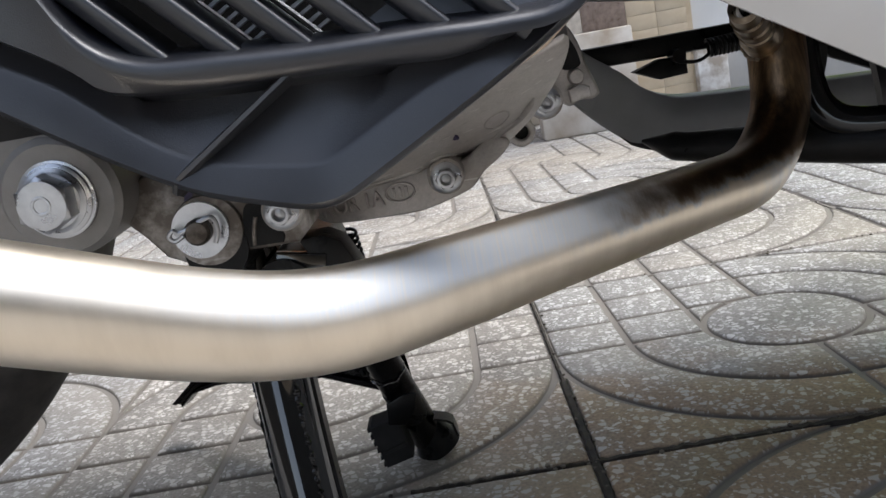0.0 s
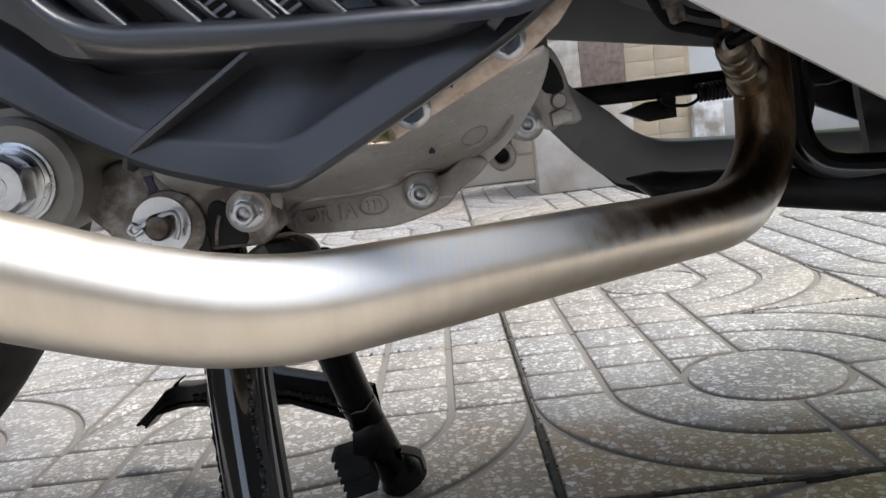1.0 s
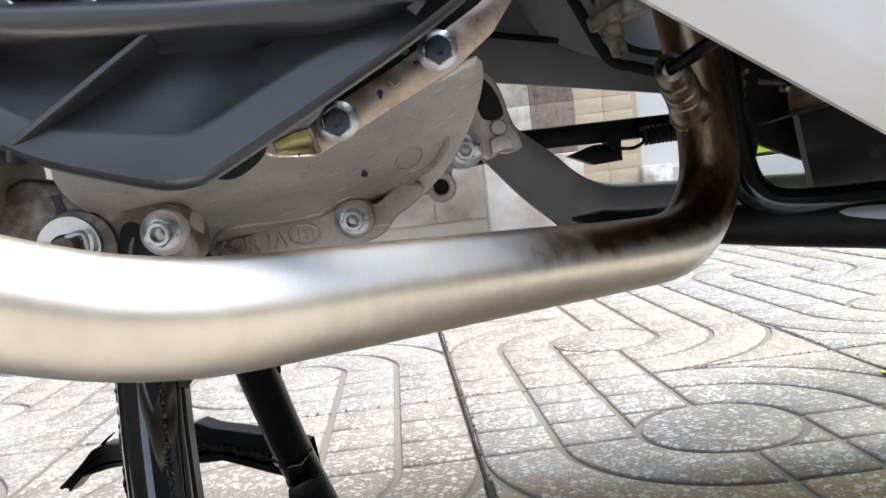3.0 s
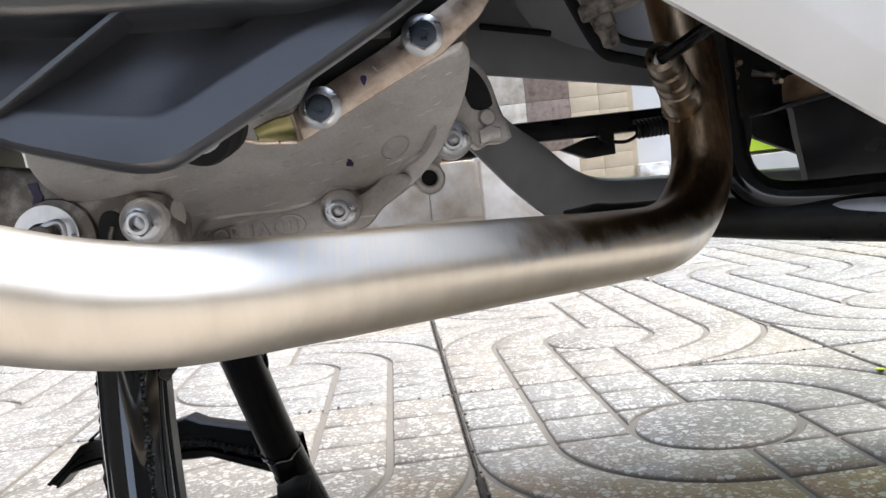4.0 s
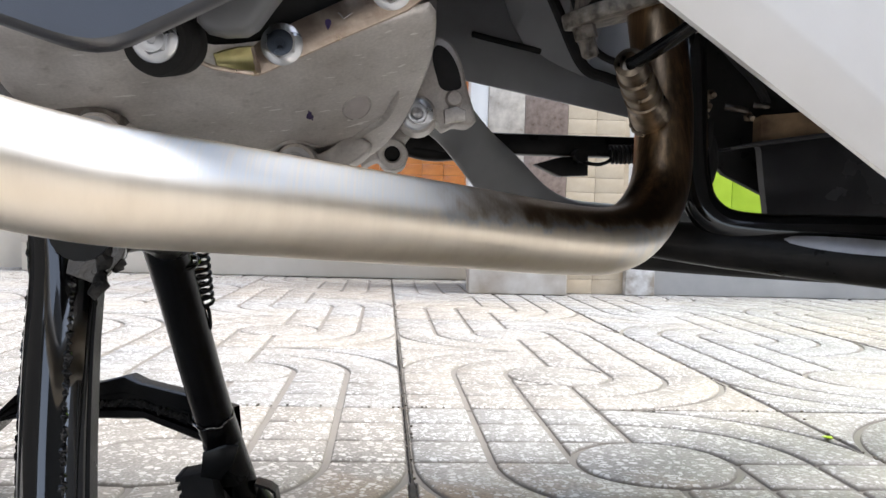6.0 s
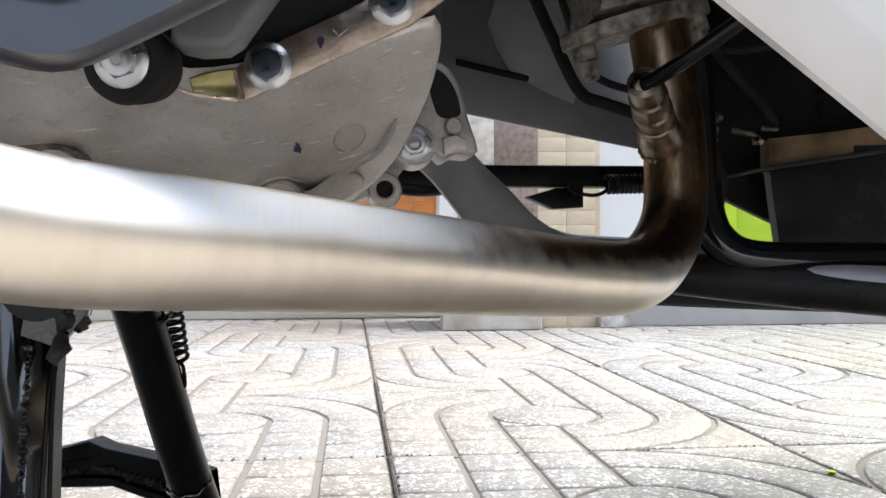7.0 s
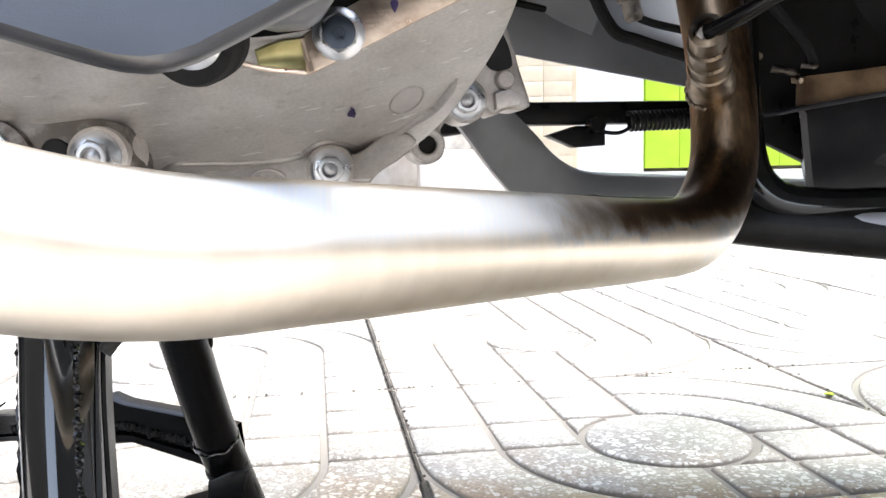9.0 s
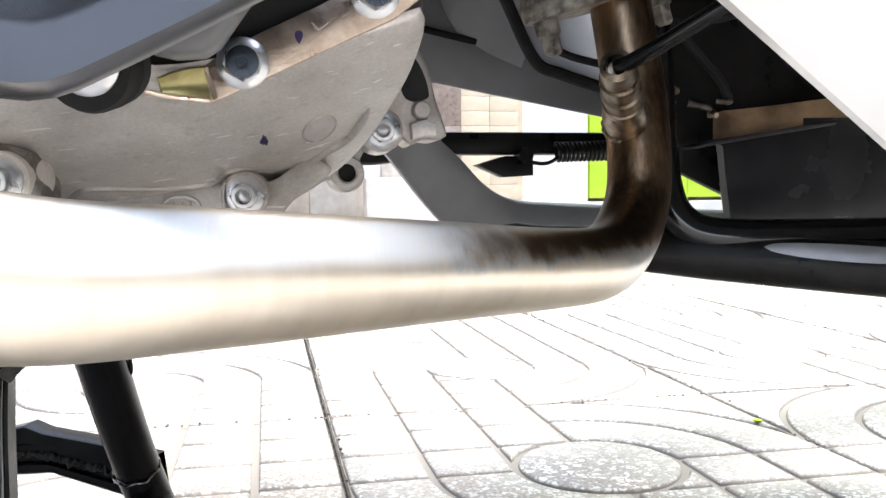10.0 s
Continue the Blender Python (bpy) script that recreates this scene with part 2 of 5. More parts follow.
M = {
    "steel": steel_pipe(),
    "cast": cast_metal("bead_blasted_cast_aluminium", 0.0),
    "cast_dirty": cast_metal("grimy_cast_aluminium", 0.92),
    "cast_soiled": cast_metal("soiled_cast_aluminium", 0.35),
    "cast_darkened": plain("darkened_cast_aluminium", (0.34, 0.305, 0.285), (0.46, 0.42, 0.39), 0.5, 0.5, 90, 500, 0.2),
    "cast_dull": plain("dull_grey_casting", (0.2, 0.19, 0.178), (0.31, 0.295, 0.278), 0.5, 0.5, 35, 500, 0.3, 0.08),
    "mid_grey": plain("mid_grey_plastic", (0.135, 0.138, 0.142), (0.18, 0.183, 0.187), 0.42, 0.0, 20, 1800, 0.3, 0.08, 0, 0.0003),
    "alloy": plain("dirty_alloy", (0.09, 0.076, 0.062), (0.4, 0.355, 0.3), 0.5, 0.45, 150, 700, 0.5, 0.1, 0, 0.0008),
    "zinc": plain("zinc_plated_steel", (0.46, 0.47, 0.49), (0.68, 0.69, 0.7), 0.33, 1.0, 90, 900, 0.08),
    "glint": plain("painted_rail_glint", (0.42, 0.42, 0.44), (0.6, 0.6, 0.62), 0.4, 0.6, 40, 900, 0.2),
    "dark_shell": plain("matt_black_shell", (0.014, 0.014, 0.015), (0.026, 0.025, 0.024), 0.45, 0.0, 40, 900, 0.2),
    "pit_zinc": plain("shaded_pit_zinc", (0.36, 0.36, 0.37), (0.55, 0.55, 0.55), 0.34, 1.0, 150, 900, 0.12),
    # bolt faces: the dark bluish reflection is put into the colour
    "dark_mirror": plain("bolt_face_painted_reflection", (0.05, 0.06, 0.078), (0.085, 0.1, 0.125), 0.32, 1.0, 120, 1200, 0.1),
    "yellow_zinc": plain("yellow_passivated_plate", (0.4, 0.31, 0.24), (0.66, 0.56, 0.46), 0.36, 1.0, 150, 1200, 0.3, 0.1, 0, 0.0004),
    "olive_zinc": plain("olive_passivated_fold", (0.36, 0.33, 0.14), (0.55, 0.5, 0.25), 0.42, 0.7, 120, 900, 0.2),
    "black_plastic": plain("black_grained_plastic", (0.013, 0.0135, 0.0165), (0.019, 0.0195, 0.0235), 0.34, 0.0, 40, 2200, 0.2, 0.05, 0, 0.0003, 0.85),
    "grey_plastic": plain("dark_grey_plastic", (0.31, 0.318, 0.328), (0.37, 0.378, 0.388), 0.5, 0.0, 20, 1800, 0.3, 0.08, 0, 0.0003),
    "black_gloss": plain("glossy_black_paint", (0.005, 0.005, 0.005), (0.009, 0.009, 0.009), 0.1, 0.0, 50, 260, 0.1, 0.03, 0.0, 0.0005, 0.5),
    "black_enamel": plain("black_stand_enamel", (0.002, 0.002, 0.002), (0.004, 0.004, 0.004), 0.08, 0.0, 50, 160, 0.03, 0.02, 0.9, 0.0004, 0.6),
    "black_leg": plain("smooth_black_leg_enamel", (0.002, 0.002, 0.002), (0.005, 0.005, 0.005), 0.22, 0.0, 60, 300, 0.08, 0.05, 0.0, 0.0004, 0.22),
    "black_satin": plain("satin_black_paint", (0.009, 0.009, 0.009), (0.018, 0.017, 0.016), 0.34, 0.0, 60, 700, 0.25, 0.1, 0, 0.0005),
    # rubber parts, and black patches that paint shade in holes and recesses
    "rubber": plain("black_rubber_and_shade", (0.016, 0.016, 0.016), (0.029, 0.028, 0.027), 0.75, 0.0, 60, 900, 0.4, 0.08),
    "white": plain("white_painted_fairing", (0.64, 0.625, 0.6), (0.7, 0.69, 0.67), 0.22, 0.0, 14, 700, 0.04, 0.06, 0.5),
    "sensor": plain("sensor_steel", (0.13, 0.1, 0.07), (0.34, 0.28, 0.21), 0.36, 1.0, 160, 900, 0.15),
    "tan": plain("tan_painted_reflection", (0.09, 0.054, 0.032), (0.42, 0.275, 0.15), 0.4, 0.3, 34, 700, 0.2),
    "dusty_black": plain("dust_caked_black_paint", (0.005, 0.005, 0.005), (0.042, 0.039, 0.035), 0.5, 0.0, 220, 900, 0.5, 0.12, 0.0, 0.0004, 0.15),
    "ink": plain("purple_marker_ink", (0.01, 0.006, 0.03), (0.03, 0.014, 0.08), 0.5),
    "core": plain("radiator_fin_aluminium", (0.25, 0.26, 0.28), (0.42, 0.43, 0.45), 0.35, 0.9, 200, 900),
    "tile": terrazzo("grey_terrazzo", (0.21, 0.202, 0.188), (0.295, 0.286, 0.27)),
    "soil": plain("dirt_in_joints", (0.03, 0.025, 0.019), (0.19, 0.165, 0.13), 0.9, 0.0, 14, 200, 0.5),
    "plaster": plain("beige_plaster", (0.55, 0.49, 0.4), (0.66, 0.6, 0.51), 0.8, 0.0, 4, 200, 0.2),
    "granite": plain("brown_granite", (0.17, 0.125, 0.1), (0.27, 0.21, 0.17), 0.35, 0.0, 60, 500, 0.05),
    "granite_grey": plain("pale_mottled_stone", (0.34, 0.3, 0.25), (0.6, 0.55, 0.47), 0.35, 0.0, 24, 500, 0.05),
    "beige_tile": plain("beige_wall_tile", (0.5, 0.4, 0.27), (0.66, 0.56, 0.41), 0.35, 0.0, 12, 300, 0.1),
    "white_board": plain("white_painted_board", (0.76, 0.76, 0.74), (0.82, 0.82, 0.8), 0.4, 0.0, 6, 300, 0.05),
    "orange_glaze": plain("orange_glazed_tile", (0.36, 0.12, 0.03), (0.6, 0.25, 0.07), 0.35, 0.0, 14, 200, 0.15),
    "lime": plain("lime_green_plastic", (0.4, 0.6, 0.02), (0.52, 0.72, 0.04), 0.4, 0.0, 8, 300, 0.1),
    "apron": plain("unseen_bounce_apron", (0.3, 0.285, 0.26), (0.42, 0.4, 0.37), 0.8, 0.0, 1.5, 60, 0.3),
    # tones of the added walls out of view, set by what should be reflected
    "render_wall": plain("unseen_wall_render", (0.25, 0.232, 0.21), (0.35, 0.33, 0.305), 0.85, 0.0, 1.2, 40, 0.3),
    "dark_wall": plain("unseen_wall_dark_render", (0.036, 0.033, 0.029), (0.062, 0.057, 0.051), 0.85, 0.0, 1.2, 40, 0.3),
    "tyre": plain("dusty_tyre_rubber", (0.035, 0.031, 0.028), (0.085, 0.077, 0.068), 0.8, 0.0, 45, 500, 0.5, 0.08),
    "dark_steel": plain("oily_dark_steel", (0.06, 0.05, 0.042), (0.2, 0.175, 0.15), 0.4, 0.9, 160, 900, 0.3),
    "black_soil": plain("black_soil_in_joint", (0.012, 0.01, 0.008), (0.06, 0.05, 0.038), 0.9, 0.0, 60, 500, 0.5),
    "stone_slab": plain("stained_pale_stone", (0.36, 0.29, 0.21), (0.66, 0.62, 0.555), 0.6, 0.0, 9, 120, 0.3),
    "tray_black": plain("black_moulded_tray", (0.018, 0.018, 0.02), (0.032, 0.032, 0.034), 0.26, 0.0, 30, 900, 0.15, 0.06),
    "cast_mark": plain("smooth_cast_mark", (0.5, 0.455, 0.435), (0.6, 0.555, 0.53), 0.48, 0.5, 120, 500, 0.15),
    "flaked": plain("flaking_white_paint", (0.36, 0.31, 0.25), (0.82, 0.81, 0.78), 0.6, 0.0, 26, 300, 0.3),
    "step": plain("grey_concrete_step", (0.4, 0.39, 0.37), (0.52, 0.51, 0.48), 0.7, 0.0, 6, 300, 0.3),
}


# ---------------------------------------------------------------- mesh helpers
def link(name, bm, mat, angle=35):
    me = bpy.data.meshes.new(name)
    bm.to_mesh(me)
    bm.free()
    me.materials.append(M[mat])
    me.shade_smooth()
    me.set_sharp_from_angle(angle=radians(angle))
    return me


def part(name, bm, mat, parent=None, label="", angle=35):
    """One mesh object, in world coordinates, under its thing or part."""
    me = bm if isinstance(bm, bpy.types.Mesh) else link(name, bm, mat, angle)
    ob = new(name, me)
    if parent is not None:
        ob.parent = parent
        ob.matrix_parent_inverse = world_of(parent).inverted()
    return tagged(ob, label)


def world_of(ob):
    m = ob.matrix_basis.copy()
    return world_of(ob.parent) @ ob.matrix_parent_inverse @ m if ob.parent else m


def placed(name, mesh, m, parent, label=""):
    """A shared mesh at the world pose m."""
    ob = part(name, mesh, None, parent, label)
    ob.matrix_basis = m
    return ob


def V(*a):
    return Vector(a)


def curve_points(pts, n=8):
    """A smooth run of points through the given ones."""
    p = [Vector(q) for q in pts]
    q = [2 * p[0] - p[1], *p, 2 * p[-1] - p[-2]]
    out = []
    for i in range(len(p) - 1):
        a, b, c, d = q[i:i + 4]
        for k in range(n):
            u = k / n
            out.append(0.5 * (2 * b + (c - a) * u + (2 * a - 5 * b + 4 * c - d) * u * u + (3 * b - a - 3 * c + d) * u ** 3))
    out.append(p[-1])
    return out


def rounded(outline, n=4):
    """A closed outline with its corners rounded."""
    return [(p.x, p.y) for p in curve_points([(x, y, 0) for x, y in [*outline, outline[0]]], n)[:-1]]


def even(pts, n):
    """n + 1 points at even steps along a run of points."""
    d = [0.0]
    for a, b in zip(pts, pts[1:]):
        d.append(d[-1] + (b - a).length)
    out, j = [], 0
    for k in range(n + 1):
        s = d[-1] * k / n
        while j < len(d) - 2 and d[j + 1] < s:
            j += 1
        f = (s - d[j]) / max(d[j + 1] - d[j], 1e-9)
        out.append(pts[j].lerp(pts[j + 1], min(max(f, 0), 1)))
    return out


def add_tube(bm, pts, r, seg=16, cap=True, flat=1.0):
    """Sweeps a round section along the points; r is one radius or one for each point."""
    rs = r if isinstance(r, (list, tuple)) else [r] * len(pts)
    up, rings = None, []
    for i, p in enumerate(pts):
        t = (pts[min(i + 1, len(pts) - 1)] - pts[max(i - 1, 0)]).normalized()
        if up is None:
            up = t.orthogonal().normalized()
        up = (up - t * up.dot(t)).normalized()
        side = t.cross(up)
        rings.append([bm.verts.new(p + (up * math.cos(a) + side * math.sin(a) * flat) * rs[i]) for a in (2 * math.pi * k / seg for k in range(seg))])
    for a, b in zip(rings, rings[1:]):
        for k in range(seg):
            bm.faces.new((a[k], a[(k + 1) % seg], b[(k + 1) % seg], b[k]))
    if cap:
        bm.faces.new(rings[0][::-1])
        bm.faces.new(rings[-1])
    return bm


def tube(pts, r, seg=16, n=8, cap=True, flat=1.0):
    return add_tube(bmesh.new(), curve_points(pts, n), r, seg, cap, flat)


def add_lathe(bm, profile, m=Matrix(), seg=24):
    """Turns (radius, height) pairs about the local z axis of the pose m."""
    rings = []
    for r, h in profile:
        if r < 1e-6:
            rings.append([bm.verts.new(m @ V(0, 0, h))])
        else:
            rings.append([bm.verts.new(m @ V(r * math.cos(2 * math.pi * k / seg), r * math.sin(2 * math.pi * k / seg), h)) for k in range(seg)])
    for a, b in zip(rings, rings[1:]):
        for k in range(seg):
            f = (a[k % len(a)], a[(k + 1) % len(a)], b[(k + 1) % len(b)], b[k % len(b)])
            f = tuple(dict.fromkeys(f))
            if len(f) > 2:
                bm.faces.new(f)
    for ring, back in ((rings[0], True), (rings[-1], False)):
        if len(ring) > 2:
            bm.faces.new(ring[::-1] if back else ring)
    return bm


def add_prism(bm, outline, m, depth, bevel=0.0):
    """A flat outline in the local xy plane of m, carried along local z, with rounded rims."""
    start = len(bm.verts)
    front = [bm.verts.new(m @ V(x, y, 0)) for x, y in outline]
    back = [bm.verts.new(m @ V(x, y, depth)) for x, y in outline]
    n = len(outline)
    made = [bm.faces.new(front[::-1]), bm.faces.new(back)]
    for k in range(n):
        made.append(bm.faces.new((front[k], front[(k + 1) % n], back[(k + 1) % n], back[k])))
    bmesh.ops.recalc_face_normals(bm, faces=made)
    if bevel > 0:
        edges = [e for f in made[:2] for e in f.edges]
        bmesh.ops.bevel(bm, geom=edges, offset=bevel, segments=2, affect="EDGES", profile=0.5)
    return bm


def prism(outline, m, depth, bevel=0.0):
    return add_prism(bmesh.new(), outline, m, depth, bevel)


def box(lo, hi, bevel=0.0):
    bm = bmesh.new()
    bmesh.ops.create_cube(bm, size=1)
    for v in bm.verts:
        v.co = V(*[(a + b) / 2 + c * (b - a) for a, b, c in zip(lo, hi, v.co)])
    if bevel:
        bmesh.ops.bevel(bm, geom=bm.edges[:], offset=bevel, segments=2, affect="EDGES", profile=0.5)
    return bm


def loft(rows, close=False, solid=0.0):
    """Skins runs of points of one length."""
    bm = bmesh.new()
    g = [[bm.verts.new(p) for p in row] for row in rows]
    for a, b in zip(g, g[1:]):
        for k in range(len(a) - 1):
            bm.faces.new((a[k], a[k + 1], b[k + 1], b[k]))
        if close:
            bm.faces.new((a[-1], a[0], b[0], b[-1]))
    bmesh.ops.recalc_face_normals(bm, faces=bm.faces[:])
    if solid:
        bmesh.ops.solidify(bm, geom=bm.faces[:], thickness=solid)
        bmesh.ops.recalc_face_normals(bm, faces=bm.faces[:])
    return bm


FACE = Matrix(((1, 0, 0, 0), (0, 0, 1, 0), (0, 1, 0, 0), (0, 0, 0, 1)))  # local xy is world xz, local z runs away from the eye


def face(y):
    return Matrix.Translation((0, y, 0)) @ FACE


def aim(p, d):
    """A pose at p whose z axis points along d."""
    return Matrix.Translation(p) @ Vector(d).to_track_quat("Z", "Y").to_matrix().to_4x4()


def helix(a, b, r, turns, n=14):
    a, b = Vector(a), Vector(b)
    t = (b - a).normalized()
    u = t.orthogonal().normalized()
    w = t.cross(u)
    return [a.lerp(b, k / (turns * n)) + (u * math.cos(2 * math.pi * k / n) + w * math.sin(2 * math.pi * k / n)) * r for k in range(turns * n + 1)]


# ---------------------------------------------------------------- the ground: patterned terrazzo tiles
T = 0.4
U = T / 6


def tile_mesh():
    """One tile: straight lines in two quarters, arcs round the middle in the others, a disc in the middle."""
    bm = bmesh.new()
    levels = ((0.0026, -0.0042), (0.0036, -0.0012), (0.0052, 0.0))

    def pad(outline):
        rings = [[bm.verts.new((x, y, z)) for x, y in outline(o)] for o, z in levels]
        for a, b in zip(rings, rings[1:]):
            for k in range(len(a)):
                bm.faces.new((a[k], a[(k + 1) % len(a)], b[(k + 1) % len(a)], b[k]))
        bm.faces.new(rings[-1])

    def square(x0, x1, y0, y1):
        pad(lambda o: [(x0 + o, y0 + o), (x1 - o, y0 + o), (x1 - o, y1 - o), (x0 + o, y1 - o)])

    def sector(r0, r1, turn, n=14):
        def outline(o):
            pts = []
            for r, back in ((r1 - o, False), (r0 + o, True)):
                a0 = math.asin(o / r)
                run = [a0 + (math.pi / 2 - 2 * a0) * k / n for k in range(n + 1)]
                pts += [(r * math.cos(a + turn), r * math.sin(a + turn)) for a in (run[::-1] if back else run)]
            return pts
        pad(outline)

    def spandrel(s, turn, n=12):
        def outline(o):
            a0 = math.acos((s - o) / (s + o))
            run = [a0 + (math.pi / 2 - 2 * a0) * k / n for k in range(n + 1)]
            pts = [((s - o), (s - o))] + [((s + o) * math.cos(a), (s + o) * math.sin(a)) for a in run[::-1]]
            c, sn = math.cos(turn), math.sin(turn)
            return [(x * c - y * sn, x * sn + y * c) for x, y in pts]
        pad(outline)

    for turn in (0, math.pi):
        sector(U, 2 * U, turn)
        sector(2 * U, 3 * U, turn)
        spandrel(3 * U, turn)
    for sx, sy, turn in ((-1, 1, math.pi / 2), (1, -1, -math.pi / 2)):
        for i in range(3):
            for j in range(3):
                if i == 0 and j == 0:
                    spandrel(U, turn)
                else:
                    xs, ys = sorted((sx * i * U, sx * (i + 1) * U)), sorted((sy * j * U, sy * (j + 1) * U))
                    square(*xs, *ys)
    pad(lambda o: [((U - o) * math.cos(2 * math.pi * k / 48), (U - o) * math.sin(2 * math.pi * k / 48)) for k in range(48)])
    h = T / 2 - 0.0009
    v = [bm.verts.new(p) for p in ((-h, -h, -0.0034), (h, -h, -0.0034), (h, h, -0.0034), (-h, h, -0.0034), (-h, -h, -0.03), (h, -h, -0.03), (h, h, -0.03), (-h, h, -0.03))]
    bm.faces.new(v[:4])
    for k in range(4):
        bm.faces.new((v[k], v[4 + k], v[4 + (k + 1) % 4], v[(k + 1) % 4]))
    bmesh.ops.recalc_face_normals(bm, faces=bm.faces[:])
    return link("tile", bm, "tile", 60)


def ground():
    bm = bmesh.new()
    bmesh.ops.create_grid(bm, x_segments=4, y_segments=4, size=120)
    for v in bm.verts:
        v.co.z = -0.012
    g = tagged(part("ground", bm, "soil"), "dusty ground under grooved grey terrazzo paving tiles", "ground", kind="structure")
    # pale sheet out of view, added to bounce light and brighten reflections
    apron = bmesh.new()
    x0, x1, y0, y1, far = -5 * T, 8 * T, -5 * T, 6 * T, 60.0
    for ax, bx, ay, by in ((-far, x0, -far, far), (x1, far, -far, far), (x0, x1, -far, y0), (x0, x1, y1, far)):
        apron.faces.new([apron.verts.new((x, y, -0.003)) for x, y in ((ax, ay), (bx, ay), (bx, by), (ax, by))])
    tagged(part("pavement", apron, "apron"), "unseen pale apron round the tiles, added for bounced light", "pavement", kind="structure")
    me = tile_mesh()
    rnd = random.Random(4)
    for i in range(-5, 8):
        for j in range(-5, 6):
            turn = 0 if (i + j) % 2 else 90
            turn += 180 * rnd.randint(0, 1)
            placed("tile", me, pose((i + 0.5) * T, (j + 0.5) * T, rnd.uniform(-0.0012, 0.0), rnd.uniform(-0.12, 0.12), rnd.uniform(-0.12, 0.12), turn), g)
    return g


# ---------------------------------------------------------------- the shop front behind
WALL_Y = 1.5


def shop_front():
    wall = tagged(part("wall_north", box((0.25, WALL_Y + 0.06, -0.02), (4.5, WALL_Y + 0.3, 2.2)), "plaster"), "beige plastered shop front wall behind the scooter", "wall", kind="structure")
    recess = tagged(part("wall_recess", box((-3.5, WALL_Y + 0.575, -0.02), (0.5, WALL_Y + 0.8, 2.2)), "plaster"), "plastered wall of the recess with orange glazed tiles", "wall", kind="structure")

    def cladding(x0, x1, z0, z1, w, h, mat, y, on=wall):
        me = link("wall_tile", box((-w / 2 + 0.0005, -0.001, -h / 2 + 0.0005), (w / 2 - 0.0005, 0.008, h / 2 - 0.0005), 0.0004), mat)
        nx, nz = round((x1 - x0) / w), round((z1 - z0) / h)
        for i in range(nx):
            for k in range(nz):
                placed("wall_tile", me, pose(x0 + (i + 0.5) * w, y, z0 + (k + 0.5) * h), on)

    part("pillar", box((0.25, WALL_Y - 0.02, 0), (0.645, WALL_Y + 0.06, 2.2)), "beige_tile", wall)
    cladding(0.25, 0.35, 0.0, 1.6, 0.1, 0.2, "granite_grey", WALL_Y - 0.026)
    cladding(0.35, 0.47, 0.0, 1.6, 0.12, 0.2, "granite", WALL_Y - 0.026)
    cladding(0.47, 0.63, 0.0, 1.6, 0.08, 0.04, "beige_tile", WALL_Y - 0.026)
    cladding(-0.918, 0.314, 0.2726, 0.854, 0.0725, 0.0363, "orange_glaze", WALL_Y + 0.565, recess)
    tagged(part("white_panel", box((0.2, WALL_Y - 0.022, 0.26), (0.25, WALL_Y + 0.06, 2.2), 0.003), "white_board"), "narrow white upright beside the granite pillar", "panel", kind="structure")
    tagged(part("door_step", box((-1.16, WALL_Y + 0.41, 0), (0.36, WALL_Y + 0.575, 0.2724), 0.006), "plaster"), "pale stone-faced step below the orange cladding", "step", kind="structure")
    step = scene.objects["door_step"]
    for k, x in enumerate((-1.16, -0.85, -0.51, -0.21, 0.08)):
        wide = (-0.85, -0.51, -0.21, 0.08, 0.36)[k] - x
        part("slab", box((x + 0.002, WALL_Y + 0.402, 0.09), (x + wide - 0.002, WALL_Y + 0.409, 0.268), 0.0015), "stone_slab", step)
    tagged(part("pillar_foot", box((0.2, WALL_Y - 0.1, 0), (0.465, WALL_Y - 0.03, 0.26), 0.006), "stone_slab"), "stained pale stone foot of the pillar", "plinth", kind="structure")
    tagged(part("white_panel", box((0.645, WALL_Y - 0.01, 0.05), (0.84, WALL_Y + 0.05, 2.2), 0.004), "white_board"), "white painted panel beside the tiled pillar", "panel", kind="structure")
    lime = tagged(part("lime_shutter", box((0.84, WALL_Y, 0.2), (1.9, WALL_Y + 0.03, 2.2)), "lime"), "lime green ribbed shutter in the shop front", "shutter")
    slat = link("slat", box((-0.0496, -0.005, -1.0), (0.0496, 0.006, 1.0), 0.002), "lime")
    for k in range(10):
        placed("slat", slat, pose(0.895 + 0.1 * k, WALL_Y - 0.004, 1.2), lime)
    tagged(part("threshold", box((0.722, WALL_Y - 0.02, 0), (2.4, WALL_Y + 0.06, 0.19), 0.004), "step"), "grey concrete threshold under the shutter", "threshold", kind="structure")
    tagged(part("white_plinth", box((0.638, WALL_Y - 0.05, 0), (0.72, WALL_Y + 0.02, 0.2), 0.004), "flaked"), "flaking white plinth at the foot of the pillar", "plinth", kind="structure")
    # added walls out of view; the gap between them makes a bright reflection
    tagged(part("unseen_wall_west", box((-2.6, -3.3, -0.02), (-2.4, WALL_Y + 0.7, 1.5)), "dark_wall"), "unseen dark side wall, added to darken reflections", "wall", kind="structure")
    tagged(part("unseen_wall_east", box((4.5, -4.4, -0.02), (4.7, WALL_Y + 0.3, 2.3)), "render_wall"), "unseen grey side wall, added to hide the bright horizon", "wall", kind="structure")
    for name, x0, x1 in (("unseen_wall_south", -6.5, -3.1), ("unseen_wall_south_east", -0.95, 4.7)):
        tagged(part(name, box((x0, -4.6, -0.02), (x1, -4.4, 2.7)), "dark_wall"), "unseen dark wall, added with a gap to shape reflections", "wall", kind="structure")
    return wall


# ---------------------------------------------------------------- the scooter
scooter = tagged(new("scooter"), "scooter on its centre stand with a polished stainless exhaust pipe", "scooter")
scooter.location = (0, -0.43, 0)


